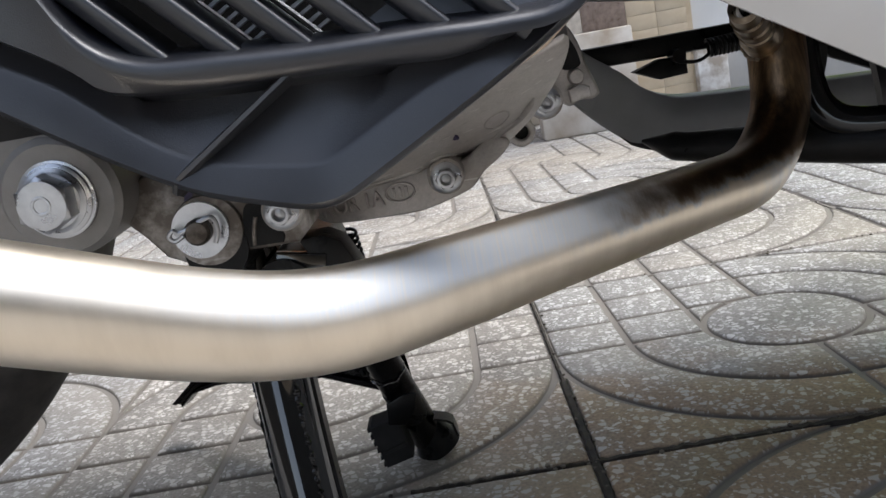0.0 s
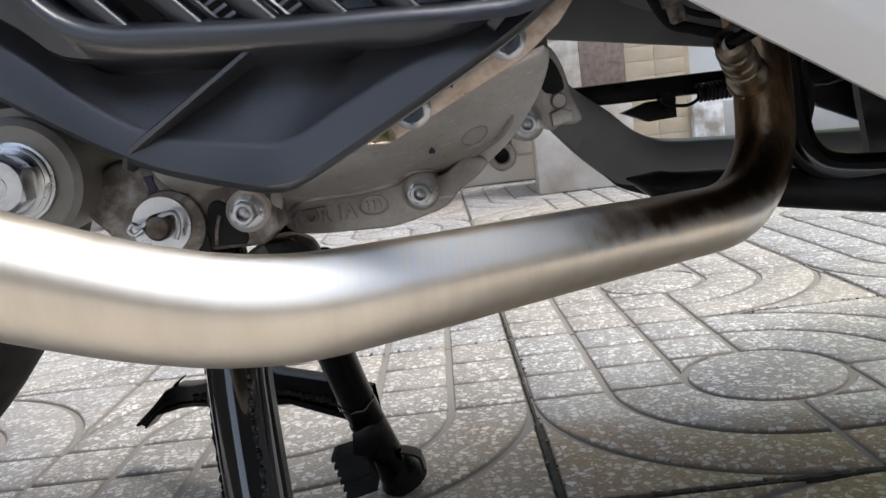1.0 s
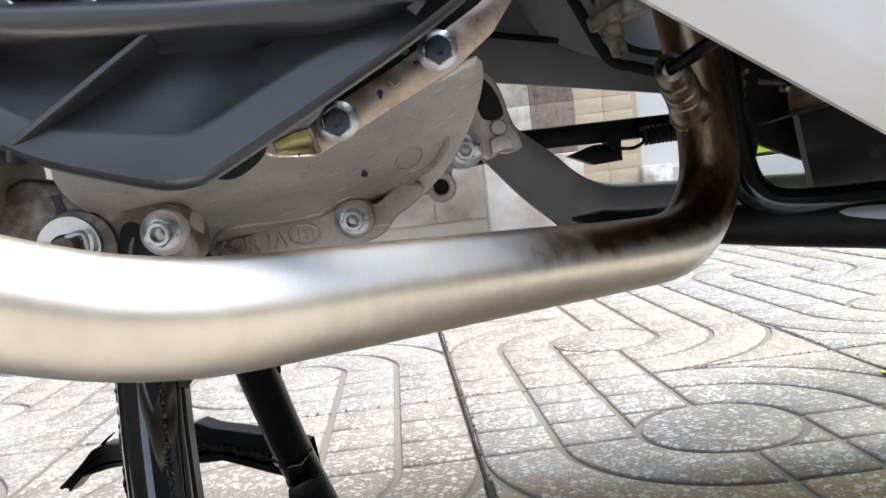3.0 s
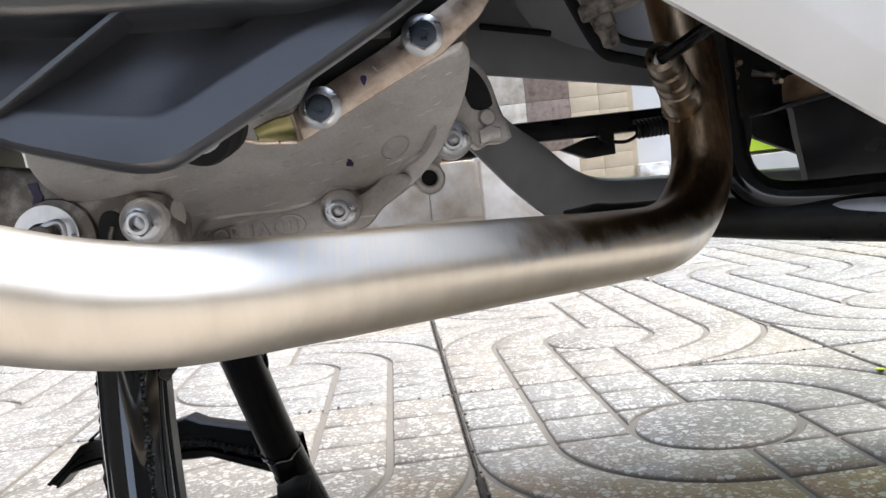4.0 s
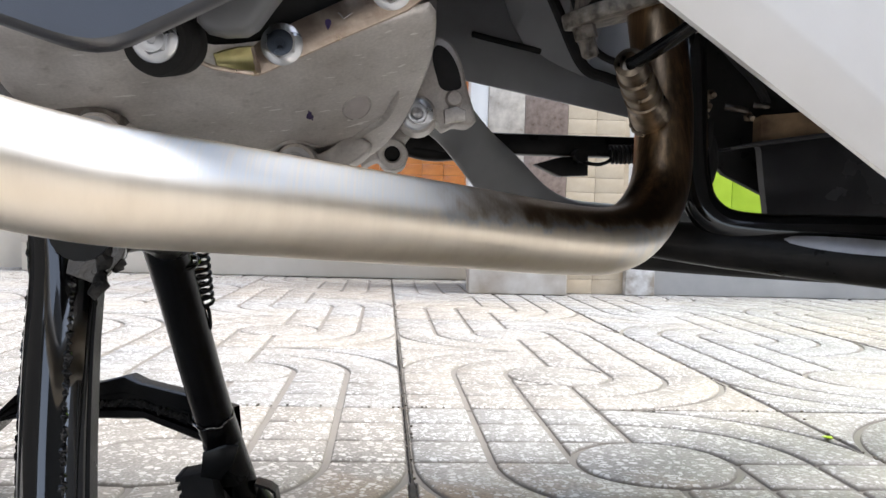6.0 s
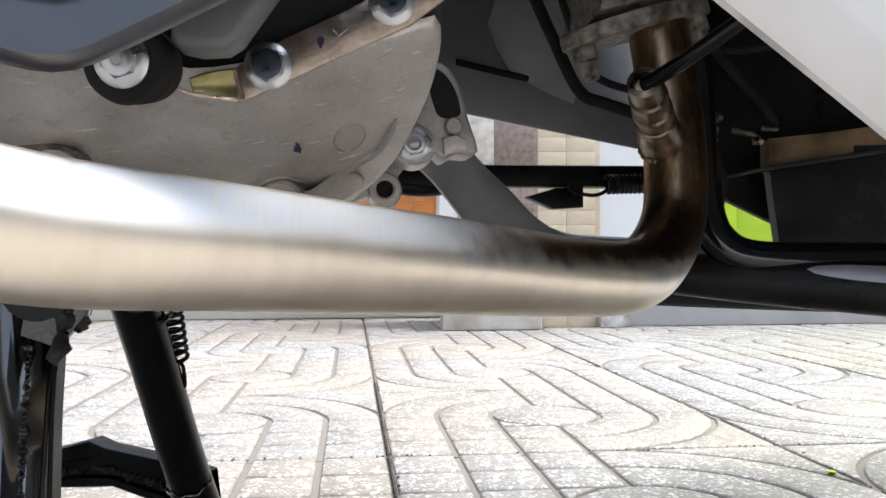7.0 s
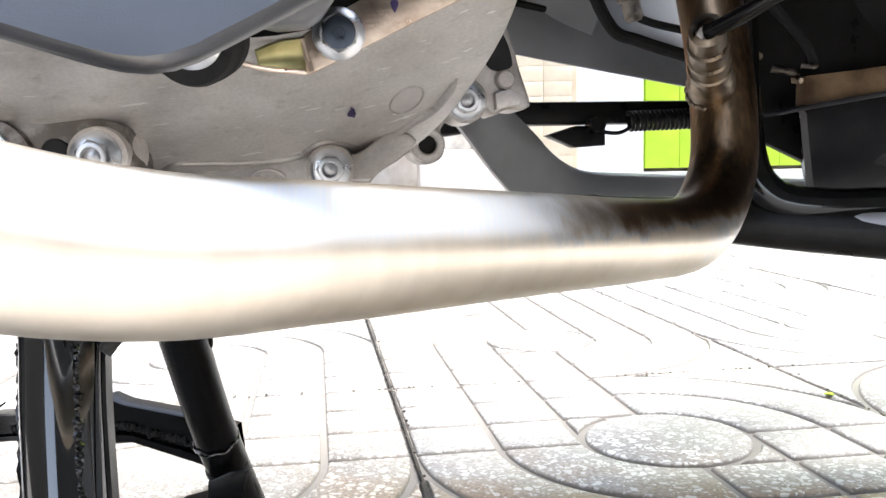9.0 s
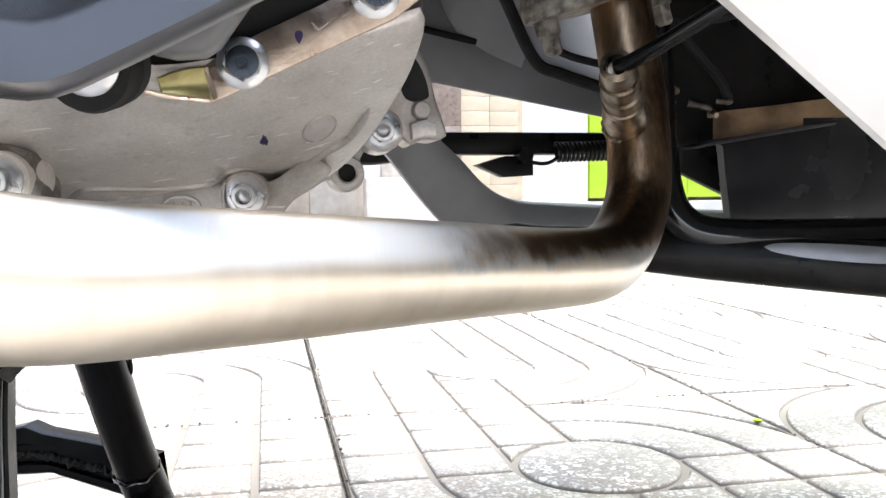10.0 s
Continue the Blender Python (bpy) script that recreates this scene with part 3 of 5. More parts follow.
def flange_bolt(hole=True, head=0.0046, flange=0.0067, h=0.0055, face_tint=""):
    """A hexagon bolt with its washer flange and chamfered head; it points along local z."""
    bm = bmesh.new()
    add_lathe(bm, [(flange, 0), (flange, 0.0009), (flange * 0.9, 0.0015), (head * 0.98, 0.0021)], seg=36)
    flat = head * math.cos(math.pi / 6)

    def ring(r, z, hexed=False):
        pts = []
        for k in range(36):
            a = 2 * math.pi * k / 36
            q = r / math.cos((a % (math.pi / 3)) - math.pi / 6) * math.cos(math.pi / 6) if hexed else r
            pts.append(bm.verts.new((q * math.cos(a + 0.3), q * math.sin(a + 0.3), z)))
        return pts
    rows = [ring(head, 0.0014, True), ring(head, h - 0.0009, True), ring(flat * 0.97, h - 0.0001), ring(flat * 0.9, h)]
    if hole:
        rows += [ring(flat * 0.68, h), ring(flat * 0.6, h - 0.0005), ring(flat * 0.55, h - 0.0019), ring(flat * 0.2, h - 0.0014)]
    else:
        rows += [ring(flat * 0.4, h), ring(flat * 0.37, h + 0.0002), ring(flat * 0.3, h + 0.0002), ring(flat * 0.27, h)]
    for a, b in zip(rows, rows[1:]):
        for k in range(36):
            bm.faces.new((a[k], a[(k + 1) % 36], b[(k + 1) % 36], b[k]))
    bm.faces.new(rows[-1])
    for f in bm.faces:
        c = f.calc_center_median()
        if hole and c.z < h - 0.0003 and math.hypot(c.x, c.y) < flat * 0.58 or not hole and face_tint and c.z > h - 0.0002:
            f.material_index = 1
    # darker zinc in the socket paints the shade inside it
    if hole:
        face_tint = "pit_zinc"
    bmesh.ops.recalc_face_normals(bm, faces=bm.faces[:])
    me = link("bolt", bm, "zinc", 25)
    if face_tint:
        me.materials.append(M[face_tint])
    return me


SMALL = link("bolt", add_lathe(bmesh.new(), [(0.0028, 0), (0.0028, 0.001), (0.0019, 0.0014), (0.0019, 0.004), (0.0015, 0.0045)], Matrix(), 6), "sensor", 25)
HOLLOW, SOLID = flange_bolt(True), flange_bolt(False, 0.0049, 0.0067, 0.0058, "dark_mirror")


def exhaust():
    centre = [(-0.42, -0.765, 0.33), (-0.3, -0.755, 0.287), (-0.2251, -0.7346, 0.2509), (-0.1726, -0.7188, 0.2299), (-0.1275, -0.6975, 0.2085), (-0.0968, -0.6825, 0.1998), (-0.066, -0.6562, 0.1966), (-0.0309, -0.6197, 0.1933),
              (0.0011, -0.5876, 0.1905), (0.0429, -0.545, 0.1866), (0.0728, -0.5181, 0.1858), (0.0912, -0.4993, 0.1932), (0.1045, -0.4845, 0.2105), (0.1085, -0.4765, 0.235), (0.1105, -0.466, 0.262), (0.1085, -0.458, 0.294), (0.106, -0.452, 0.325)]
    pts = curve_points(centre, 10)
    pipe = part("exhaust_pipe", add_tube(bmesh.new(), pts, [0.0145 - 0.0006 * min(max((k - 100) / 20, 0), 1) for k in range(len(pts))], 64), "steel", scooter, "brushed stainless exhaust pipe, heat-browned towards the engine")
    # sensor screwed into the front of the riser
    base, tip = V(0.1005, -0.4815, 0.2445), V(0.0755, -0.5305, 0.2605)
    ax = (tip - base).normalized()
    length = (tip - base).length
    m = aim(base, ax)
    bm = add_lathe(bmesh.new(), [(0.0098, -0.006), (0.0098, 0.007), (0.0092, 0.009), (0.0092, 0.013), (0.0082, 0.0145), (0.0082, 0.02), (0.0086, 0.0205), (0.0086, 0.0235), (0.0078, 0.024), (0.0078, 0.030), (0.0083, 0.031), (0.0083, 0.034), (0.0074, 0.035), (0.0074, 0.042), (0.0078, 0.043), (0.0078, 0.046), (0.0068, 0.047), (0.0066, length), (0.0042, length + 0.001), (0.0036, length - 0.003)], m, 32)
    part("oxygen_sensor", bm, "sensor", pipe, "ringed steel oxygen sensor")
    wr = random.Random(2)
    side = ax.cross(V(0, 0.05, 1)).normalized()
    ringpts = []
    for k in range(91):
        p = m @ V(0.0098 * math.cos(2 * math.pi * k / 90), 0.0098 * math.sin(2 * math.pi * k / 90), 0.001)
        ringpts.append(p - ax * (0.0139 - math.sqrt(0.0139 ** 2 - (p - base).dot(side) ** 2)))
    bead = add_tube(bmesh.new(), ringpts, [0.0012 + 0.0003 * math.sin(k * 1.3) + wr.uniform(0, 0.0002) for k in range(91)], 8)
    part("weld_bead", bead, "sensor", pipe, "rippled weld round the sensor boss")
    part("sensor_wire", tube([tip - ax * 0.002, tip + V(0.004, -0.004, 0.001), tip + V(0.016, -0.024, 0.0095), tip + V(0.035, -0.05, 0.026), tip + V(0.06, -0.06, 0.06)], 0.003, 14), "black_gloss", pipe, "black sensor wire")
    # flange under the cylinder head
    fm = Matrix(((0.963, 0, -0.27, 0.098), (0, 1, 0, -0.457), (0.27, 0, 0.963, 0.2985), (0, 0, 0, 1)))
    oval = []
    for k in range(36):
        a = 2 * math.pi * k / 36
        oval.append((0.037 * math.cos(a), (0.0195 - 0.006 * math.cos(a) ** 2) * math.sin(a)))
    part("exhaust_flange", prism(oval, fm, 0.008, 0.0015), "alloy", pipe, "dirty cast pipe flange")
    for x in (-0.027, 0.029):
        bm = add_lathe(bmesh.new(), [(0.006, 0.001), (0.006, -0.0065), (0.0045, -0.007), (0.0045, -0.0145), (0.003, -0.016)], fm @ pose(x, 0, 0), 6)
        part("flange_nut", bm, "alloy", pipe)
    return pipe


def case_z(x, y):
    return 0.2212 + (0.1736 * (x + 0.0906) - 0.348 * (y + 0.5507)) / 0.9213 + 0.9 * (x + 0.085) ** 2


def engine():
    outline = [(-0.012, -0.6035), (-0.009, -0.594), (-0.0095, -0.57), (-0.014, -0.545), (-0.021, -0.522), (-0.034, -0.506), (-0.062, -0.513), (-0.09, -0.518), (-0.118, -0.52), (-0.135, -0.535), (-0.142, -0.547), (-0.148, -0.575), (-0.15, -0.6), (-0.144, -0.622), (-0.128, -0.632), (-0.1, -0.624), (-0.084, -0.607), (-0.07, -0.6035), (-0.045, -0.6035)]
    ring = even(curve_points([(x, y, 0) for x, y in outline + outline[:1]], 6), 72)[:-1]
    mid = V(-0.1, -0.58, 0)
    rows = [[V(p.x, p.y, case_z(p.x, p.y) + (0.055 if p.y > -0.589 else 0.003)) for p in ring]]
    for inset, lift in ((0.0, 0.002), (0.0012, 0.001), (0.0045, 0.0006), (0.012, 0.0)):
        rows.append([V(q.x, q.y, case_z(q.x, q.y) + lift) for q in (p + (mid - p).normalized() * inset for p in ring)])
    for s in (0.7, 0.45, 0.2, 0.02):
        rows.append([V(q.x, q.y, case_z(q.x, q.y)) for q in (mid + (p - mid) * s for p in ring)])
    skin = loft(rows, True)
    skin.verts.ensure_lookup_table()
    skin.faces.new(skin.verts[-len(ring):])
    bmesh.ops.recalc_face_normals(skin, faces=skin.faces[:])
    case = part("crankcase", skin, "cast", scooter, "grey cast aluminium crankcase", 50)

    def on(x, y, lift=0.0):
        return V(x, y, case_z(x, y) - lift)

    # lower rim with the cast lettering
    rim = [(-0.1225, 0.212), (-0.120, 0.204), (-0.111, 0.2005), (-0.09, 0.1995), (-0.074, 0.1995), (-0.06, 0.2025), (-0.05, 0.206), (-0.044, 0.212), (-0.036, 0.217), (-0.031, 0.223), (-0.04, 0.226), (-0.052, 0.2185), (-0.066, 0.22), (-0.08, 0.217), (-0.1, 0.2165), (-0.115, 0.2155)]
    part("casting_rim", prism(rounded(rim), face(-0.5315), 0.035, 0.001), "cast_soiled", case, "soiled lower rim of the casting with raised letters", 50)
    ear = [(-0.036, 0.216), (-0.0295, 0.2195), (-0.0265, 0.2165), (-0.022, 0.2145), (-0.0165, 0.217), (-0.0148, 0.2225), (-0.0165, 0.228), (-0.012, 0.236), (-0.02, 0.244), (-0.04, 0.232)]
    part("casting_ear", prism(rounded(ear), face(-0.49), 0.03, 0.0012), "cast_soiled", case, "", 50)
    bm = add_lathe(bmesh.new(), [(0.0036, 0.012), (0.0036, 0.0006), (0.0044, 0.0), (0.0062, 0.0), (0.0068, 0.0007), (0.0072, 0.012)], aim((-0.0222, -0.494, 0.2222), (0, 1, 0)), 28)
    part("bolt_eye", bm, "cast", case)
    # black disc laid in the eye as its shade
    part("hole_shade", add_lathe(bmesh.new(), [(0.0037, 0), (0.0037, 0.001)], aim((-0.0222, -0.4915, 0.2222), (0, 1, 0)), 20), "rubber", case, "black disc painting the shade in an empty bolt hole")
    # raised ribs on the casting: round the lettered pad, and down from the end bracket
    pad = [(-0.1204, -0.5295), (-0.1164, -0.5375), (-0.1105, -0.5448), (-0.1006, -0.542), (-0.0897, -0.5368), (-0.0765, -0.5325), (-0.0715, -0.5328), (-0.0653, -0.5382), (-0.0595, -0.5365), (-0.0505, -0.527)]
    brace = [(-0.0535, -0.508), (-0.0495, -0.5174), (-0.0414, -0.5261), (-0.0337, -0.5341), (-0.0263, -0.5401), (-0.0222, -0.5514), (-0.0208, -0.558)]
    for points, r in ((pad, 0.0014), (brace, 0.0017)):
        path = curve_points([(x, y, 0) for x, y in points], 6)
        rib = add_tube(bmesh.new(), [on(p.x, p.y, -0.0002) for p in path], [r * min(1.0, 0.25 + k / 8, 0.25 + (len(path) - 1 - k) / 8) for k in range(len(path))], 12)
        part("casting_rib", rib, "cast_soiled", case)
    # bosses and bolts, all driven in along the same axis
    for x, y, z, rad in ((-0.0125, -0.527, 0.2365, 0.0079), (-0.061, -0.541, 0.2135, 0.0079), (-0.124, -0.588, 0.218, 0.0079)):
        bm = add_lathe(bmesh.new(), [(rad - 0.001, 0), (rad, 0.001), (rad + 0.0012, 0.022)], aim((x, y + 0.001, z), (0.03, 1, 0.05)), 32)
        part("bolt_boss", bm, "cast", case)
        placed("bolt", HOLLOW, aim((x, y + 0.001, z), (-0.03, -1, -0.05)) @ pose(0, 0, 0, 0, 0, 300 * x), case, "zinc-plated flange bolt")
    # round casting mark, marker ink
    bm = bmesh.new()
    pts = [on(-0.0365 + 0.0052 * math.cos(a), -0.554 + 0.0085 * math.sin(a), 0.0) for a in (2 * math.pi * k / 40 for k in range(41))]
    part("casting_mark", add_tube(bm, pts, 0.0005, 6, False), "cast_soiled", case)
    disc = [on(-0.0365 + 0.005 * math.cos(a), -0.554 + 0.0082 * math.sin(a), 0.00025) for a in (2 * math.pi * k / 40 for k in range(40))]
    bm = bmesh.new()
    bm.faces.new([bm.verts.new(p) for p in disc])
    bmesh.ops.solidify(bm, geom=bm.faces[:], thickness=0.0004)
    part("mark_disc", bm, "cast_mark", case, "round rubbed casting mark")
    for x, y, w in ((-0.054, -0.556, 0.0014),):
        o = [(w * math.cos(a) * (0.5 + 0.4 * abs(math.sin(1.5 * a + 0.4)) + 0.15 * math.sin(7 * a)), 2.6 * w * math.sin(a) * (0.5 + 0.5 * abs(math.sin(1.5 * a + 0.4)) + 0.15 * math.sin(7 * a))) for a in (2 * math.pi * k / 40 for k in range(40))]
        part("ink_mark", prism(o, Matrix.Translation(on(x, y, 0.0005)) @ Euler((-0.36, -0.18, 0)).to_matrix().to_4x4(), 0.0007), "ink", case, "purple marker ink spot")
    # cast letters
    text = bpy.data.curves.new("cast_letters", "FONT")
    text.body, text.size, text.extrude, text.bevel_depth = "KOR 1A", 0.0095, 0.0013, 0.00025
    temp = new("temp", text)
    bpy.context.view_layer.update()
    me = bpy.data.meshes.new_from_object(temp.evaluated_get(bpy.context.evaluated_depsgraph_get()))
    bpy.data.objects.remove(temp)
    # a darker tone paints in the shading that sets the letters off
    me.materials.clear()
    me.materials.append(M["cast_darkened"])
    me.name = "cast_letters"
    placed("cast_letters", me, Matrix.Translation((-0.1175, -0.5328, 0.2045)) @ Euler((radians(88), radians(-2), radians(2))).to_matrix().to_4x4() @ Matrix.Diagonal((0.83, 0.95, 1, 1)), case, "raised cast letters KOR 1A")
    oval = [V(-0.082 + 0.0062 * math.cos(a), -0.532, 0.2095 + 0.0041 * math.sin(a)) for a in (2 * math.pi * k / 36 for k in range(37))]
    part("cast_oval", add_tube(bmesh.new(), oval, 0.00055, 6, False), "cast_soiled", case)
    for k in range(3):
        part("cast_bar", box((-0.0856 + 0.0028 * k, -0.5328, 0.2073), (-0.0842 + 0.0028 * k, -0.531, 0.2117), 0.0003), "cast_soiled", case)
    return case


def lug():
    """The casting that carries the stand's pivot, with pin, washer and split pin; the rear mounting boss beside it."""
    o = [(-0.192, 0.232), (-0.186, 0.225), (-0.178, 0.216), (-0.172, 0.2075), (-0.164, 0.2035), (-0.15, 0.2045), (-0.143, 0.208), (-0.141, 0.2045), (-0.1205, 0.2045), (-0.1155, 0.209), (-0.115, 0.2165), (-0.117, 0.226), (-0.14, 0.236), (-0.17, 0.242)]
    m = part("stand_lug", prism(o, face(-0.583), 0.03, 0.002), "cast_dirty", scooter, "cast lug that holds the stand pivot", 50)
    slot = [(p.x, p.y) for p in curve_points([(-0.1421, 0.2062, 0), (-0.1409, 0.2117, 0), (-0.139, 0.2201, 0), (-0.1368, 0.2228, 0), (-0.1336, 0.2227, 0), (-0.1313, 0.22, 0), (-0.1312, 0.2147, 0), (-0.1295, 0.2122, 0), (-0.1262, 0.2105, 0), (-0.1252, 0.2082, 0), (-0.1264, 0.2058, 0)], 3)]
    # raised black patch paints the recess as if in deep shade
    part("slot", prism(slot, face(-0.5842), 0.004, 0.0006), "rubber", m, "black patch painting the shade of a recess in the casting")
    part("slot_web", tube([(-0.1372, -0.5848, 0.2068), (-0.1362, -0.5848, 0.2125), (-0.1345, -0.5848, 0.2175)], 0.0008, 8), "cast_dirty", m)
    drip = [(-0.0022, 0.004), (0.0012, 0.0042), (0.0014, 0.0012), (0.0024, -0.0008), (0.0012, -0.003), (-0.0016, -0.0034), (-0.0008, -0.0005)]
    part("ink_mark", prism(drip, pose(-0.1585, -0.5836, 0.231) @ FACE, 0.0008), "ink", m, "run of purple marker ink")
    # another black disc, painting a small hole's shade
    part("small_hole", add_lathe(bmesh.new(), [(0.0021, 0), (0.0021, 0.003)], aim((-0.1452, -0.5843, 0.22), (0, 1, 0)), 16), "rubber", m)
    p = V(-0.1555, -0.586, 0.2165)
    part("washer", add_lathe(bmesh.new(), [(0.0056, 0), (0.0108, 0), (0.0108, 0.0018), (0.0056, 0.0018)], aim(p, (0, -1, 0)), 40), "zinc", m, "plain steel washer")
    part("collar", add_lathe(bmesh.new(), [(0.0138, 0.0), (0.0134, 0.0016), (0.012, 0.0018)], aim(p + V(0.002, 0.002, -0.001), (0, -1, 0)), 40), "cast_dirty", m)
    part("pivot_pin", add_lathe(bmesh.new(), [(0.005, 0), (0.005, 0.0062), (0.004, 0.0076), (0.002, 0.008), (0, 0.008)], aim(p, (0.02, -1, 0)), 28), "dark_steel", m, "dark steel pivot pin")
    loop = curve_points([p + V(0.006, -0.006, -0.005), p + V(0.0078, -0.006, 0), p + V(0.006, -0.0065, 0.005), p + V(-0.0055, -0.0065, 0.0012), p + V(-0.0085, -0.0065, 0.0022), p + V(-0.0105, -0.0065, 0.0003), p + V(-0.0085, -0.0065, -0.0018), p + V(-0.005, -0.0065, -0.0002)], 6)
    part("split_pin", add_tube(bmesh.new(), loop, 0.0009, 8), "zinc", m, "bent split pin")
    # rear mount
    q = V(-0.199, -0.6, 0.2385)
    part("mount_boss", add_lathe(bmesh.new(), [(0.02, 0.0), (0.0225, 0.002), (0.0235, 0.02), (0.0245, 0.05)], aim(q, (0.02, 1, 0.1)), 48), "cast_dull", m, "round cast mounting boss")
    part("mount_arm", prism([(-0.33, 0.33), (-0.32, 0.222), (-0.25, 0.22), (-0.2, 0.2165), (-0.186, 0.222), (-0.179, 0.236), (-0.181, 0.25), (-0.19, 0.262), (-0.2, 0.3), (-0.21, 0.33)], face(-0.5985), 0.05, 0.006), "cast_dull", m)
    part("washer", add_lathe(bmesh.new(), [(0.0142, 0), (0.0142, 0.0014), (0.0132, 0.0016), (0.0132, 0.003), (0.012, 0.0036), (0.009, 0.004)], aim(q, (-0.02, -1, -0.03)), 40), "zinc", m, "large zinc washer under the mounting bolt")
    big = flange_bolt(False, 0.0103, 0.0118, 0.0105)
    placed("mounting_bolt", big, aim(q + V(0, -0.0035, 0), (-0.02, -1, -0.03)) @ pose(0, 0, 0, 0, 0, 10), m, "large zinc hexagon bolt")
    return m


def tab_bracket():
    """Forked casting at the right end of the crankcase."""
    o = [(-0.0115, 0.259), (-0.009, 0.2655), (-0.0055, 0.27), (-0.0025, 0.2706), (0.002, 0.268), (0.005, 0.2632), (0.0072, 0.2575), (0.0094, 0.2485), (0.0132, 0.2368), (0.012, 0.2345), (0.0095, 0.2335), (0.004, 0.2338), (-0.0004, 0.2318), (-0.004, 0.2342), (-0.01, 0.2322), (-0.0145, 0.2355), (-0.0155, 0.245)]
    m = part("mount_bracket", prism(rounded(o), face(-0.517), 0.022, 0.0014), "cast_soiled", scooter, "cast bracket at the end of the crankcase", 50)
    hollow = [(-0.0062, 0.2605), (-0.006, 0.2648), (-0.0042, 0.267), (-0.001, 0.266), (0.002, 0.2628), (0.0046, 0.258), (0.0062, 0.2525), (0.006, 0.2492), (0.0015, 0.2478), (-0.0025, 0.2492), (-0.0045, 0.2545)]
    # the bracket's shaded inside, painted as a black plate on its front
    part("hollow", prism(rounded(hollow), face(-0.5182), 0.004, 0.0006), "rubber", m, "black patch painting the shade inside the bracket")
    part("cast_stud", add_lathe(bmesh.new(), [(0.0038, 0), (0.0034, 0.003), (0.0028, 0.0036), (0, 0.0036)], aim((0.0035, -0.517, 0.2445), (0, -1, 0)), 20), "cast", m)
    part("cast_web", prism([(-0.0005, 0.2335), (0.004, 0.2345), (0.0085, 0.2352), (0.0085, 0.2395), (0.004, 0.241), (-0.001, 0.2395)], face(-0.5215), 0.005, 0.001), "cast", m)
    return m


def plate():
    """Yellow-passivated stay plate with two bolts."""
    o = [(-0.068, 0.2373), (-0.0665, 0.2374), (-0.062, 0.2395), (-0.038, 0.2512), (-0.019, 0.2602), (-0.006, 0.2705), (0.004, 0.2835), (0.0, 0.288), (-0.01, 0.2797), (-0.0273, 0.2697), (-0.0386, 0.2633), (-0.0545, 0.2555), (-0.0635, 0.2505), (-0.0685, 0.2468)]
    m = part("stay_plate", prism(o, face(-0.6055), 0.0025, 0.0006), "yellow_zinc", scooter, "yellow-passivated steel stay plate")
    fold = []
    for u in (0, 0.25, 0.5, 0.75, 1):
        dip = 0.0032 * math.sin(math.pi * u)
        fold.append([V(-0.0795 + 0.0012 * u, -0.6105 + dip * 0.4, 0.2425 - 0.0042 * u), V(-0.0762, -0.6095 + dip * 0.8, 0.2441 - 0.0058 * u), V(-0.0725, -0.6085 + dip, 0.2453 - 0.0073 * u), V(-0.0675, -0.6068 + dip * 0.5, 0.2462 - 0.0086 * u)])
    part("plate_fold", loft(fold, False, 0.0008), "olive_zinc", m, "olive-tinted dished end of the plate", 60)
    lip = [V(-0.089, -0.612, 0.2383), V(-0.0845, -0.6115, 0.2398), V(-0.0795, -0.611, 0.2386), V(-0.074, -0.61, 0.2379), V(-0.0675, -0.6075, 0.2377)]
    part("plate_lip", add_tube(bmesh.new(), curve_points(lip, 6), 0.0009, 8, True, 0.6), "yellow_zinc", m)
    part("plate_lip", add_tube(bmesh.new(), [V(-0.0682, -0.6068, 0.2462), V(-0.067, -0.606, 0.2415), V(-0.066, -0.6062, 0.238)], 0.0006, 8), "yellow_zinc", m)
    for x, z in ((-0.059, 0.2475), (-0.0245, 0.2665)):
        placed("bolt", SOLID, aim((x, -0.6058, z), (0, -1, -0.08)) @ pose(0, 0, 0, 0, 0, 12), m, "zinc flange bolt with a marked head")
    o = [(0.0009 * math.cos(a) + 0.0003 * math.sin(2 * a), 0.0017 * math.sin(a)) for a in (2 * math.pi * k / 12 for k in range(12))]
    part("ink_mark", prism(o, Matrix.Translation((-0.0445, -0.6061, 0.2545)) @ FACE, 0.001), "ink", m, "purple marker ink spot")
    for k, (a, b) in enumerate((((-0.0412, 0.2585), (-0.0395, 0.2565)), ((-0.0395, 0.2565), (-0.037, 0.2585)))):
        part("stamp_line", add_tube(bmesh.new(), [V(a[0], -0.6057, a[1]), V(b[0], -0.6057, b[1])], 0.0003, 6), "cast_darkened", m)
    return m


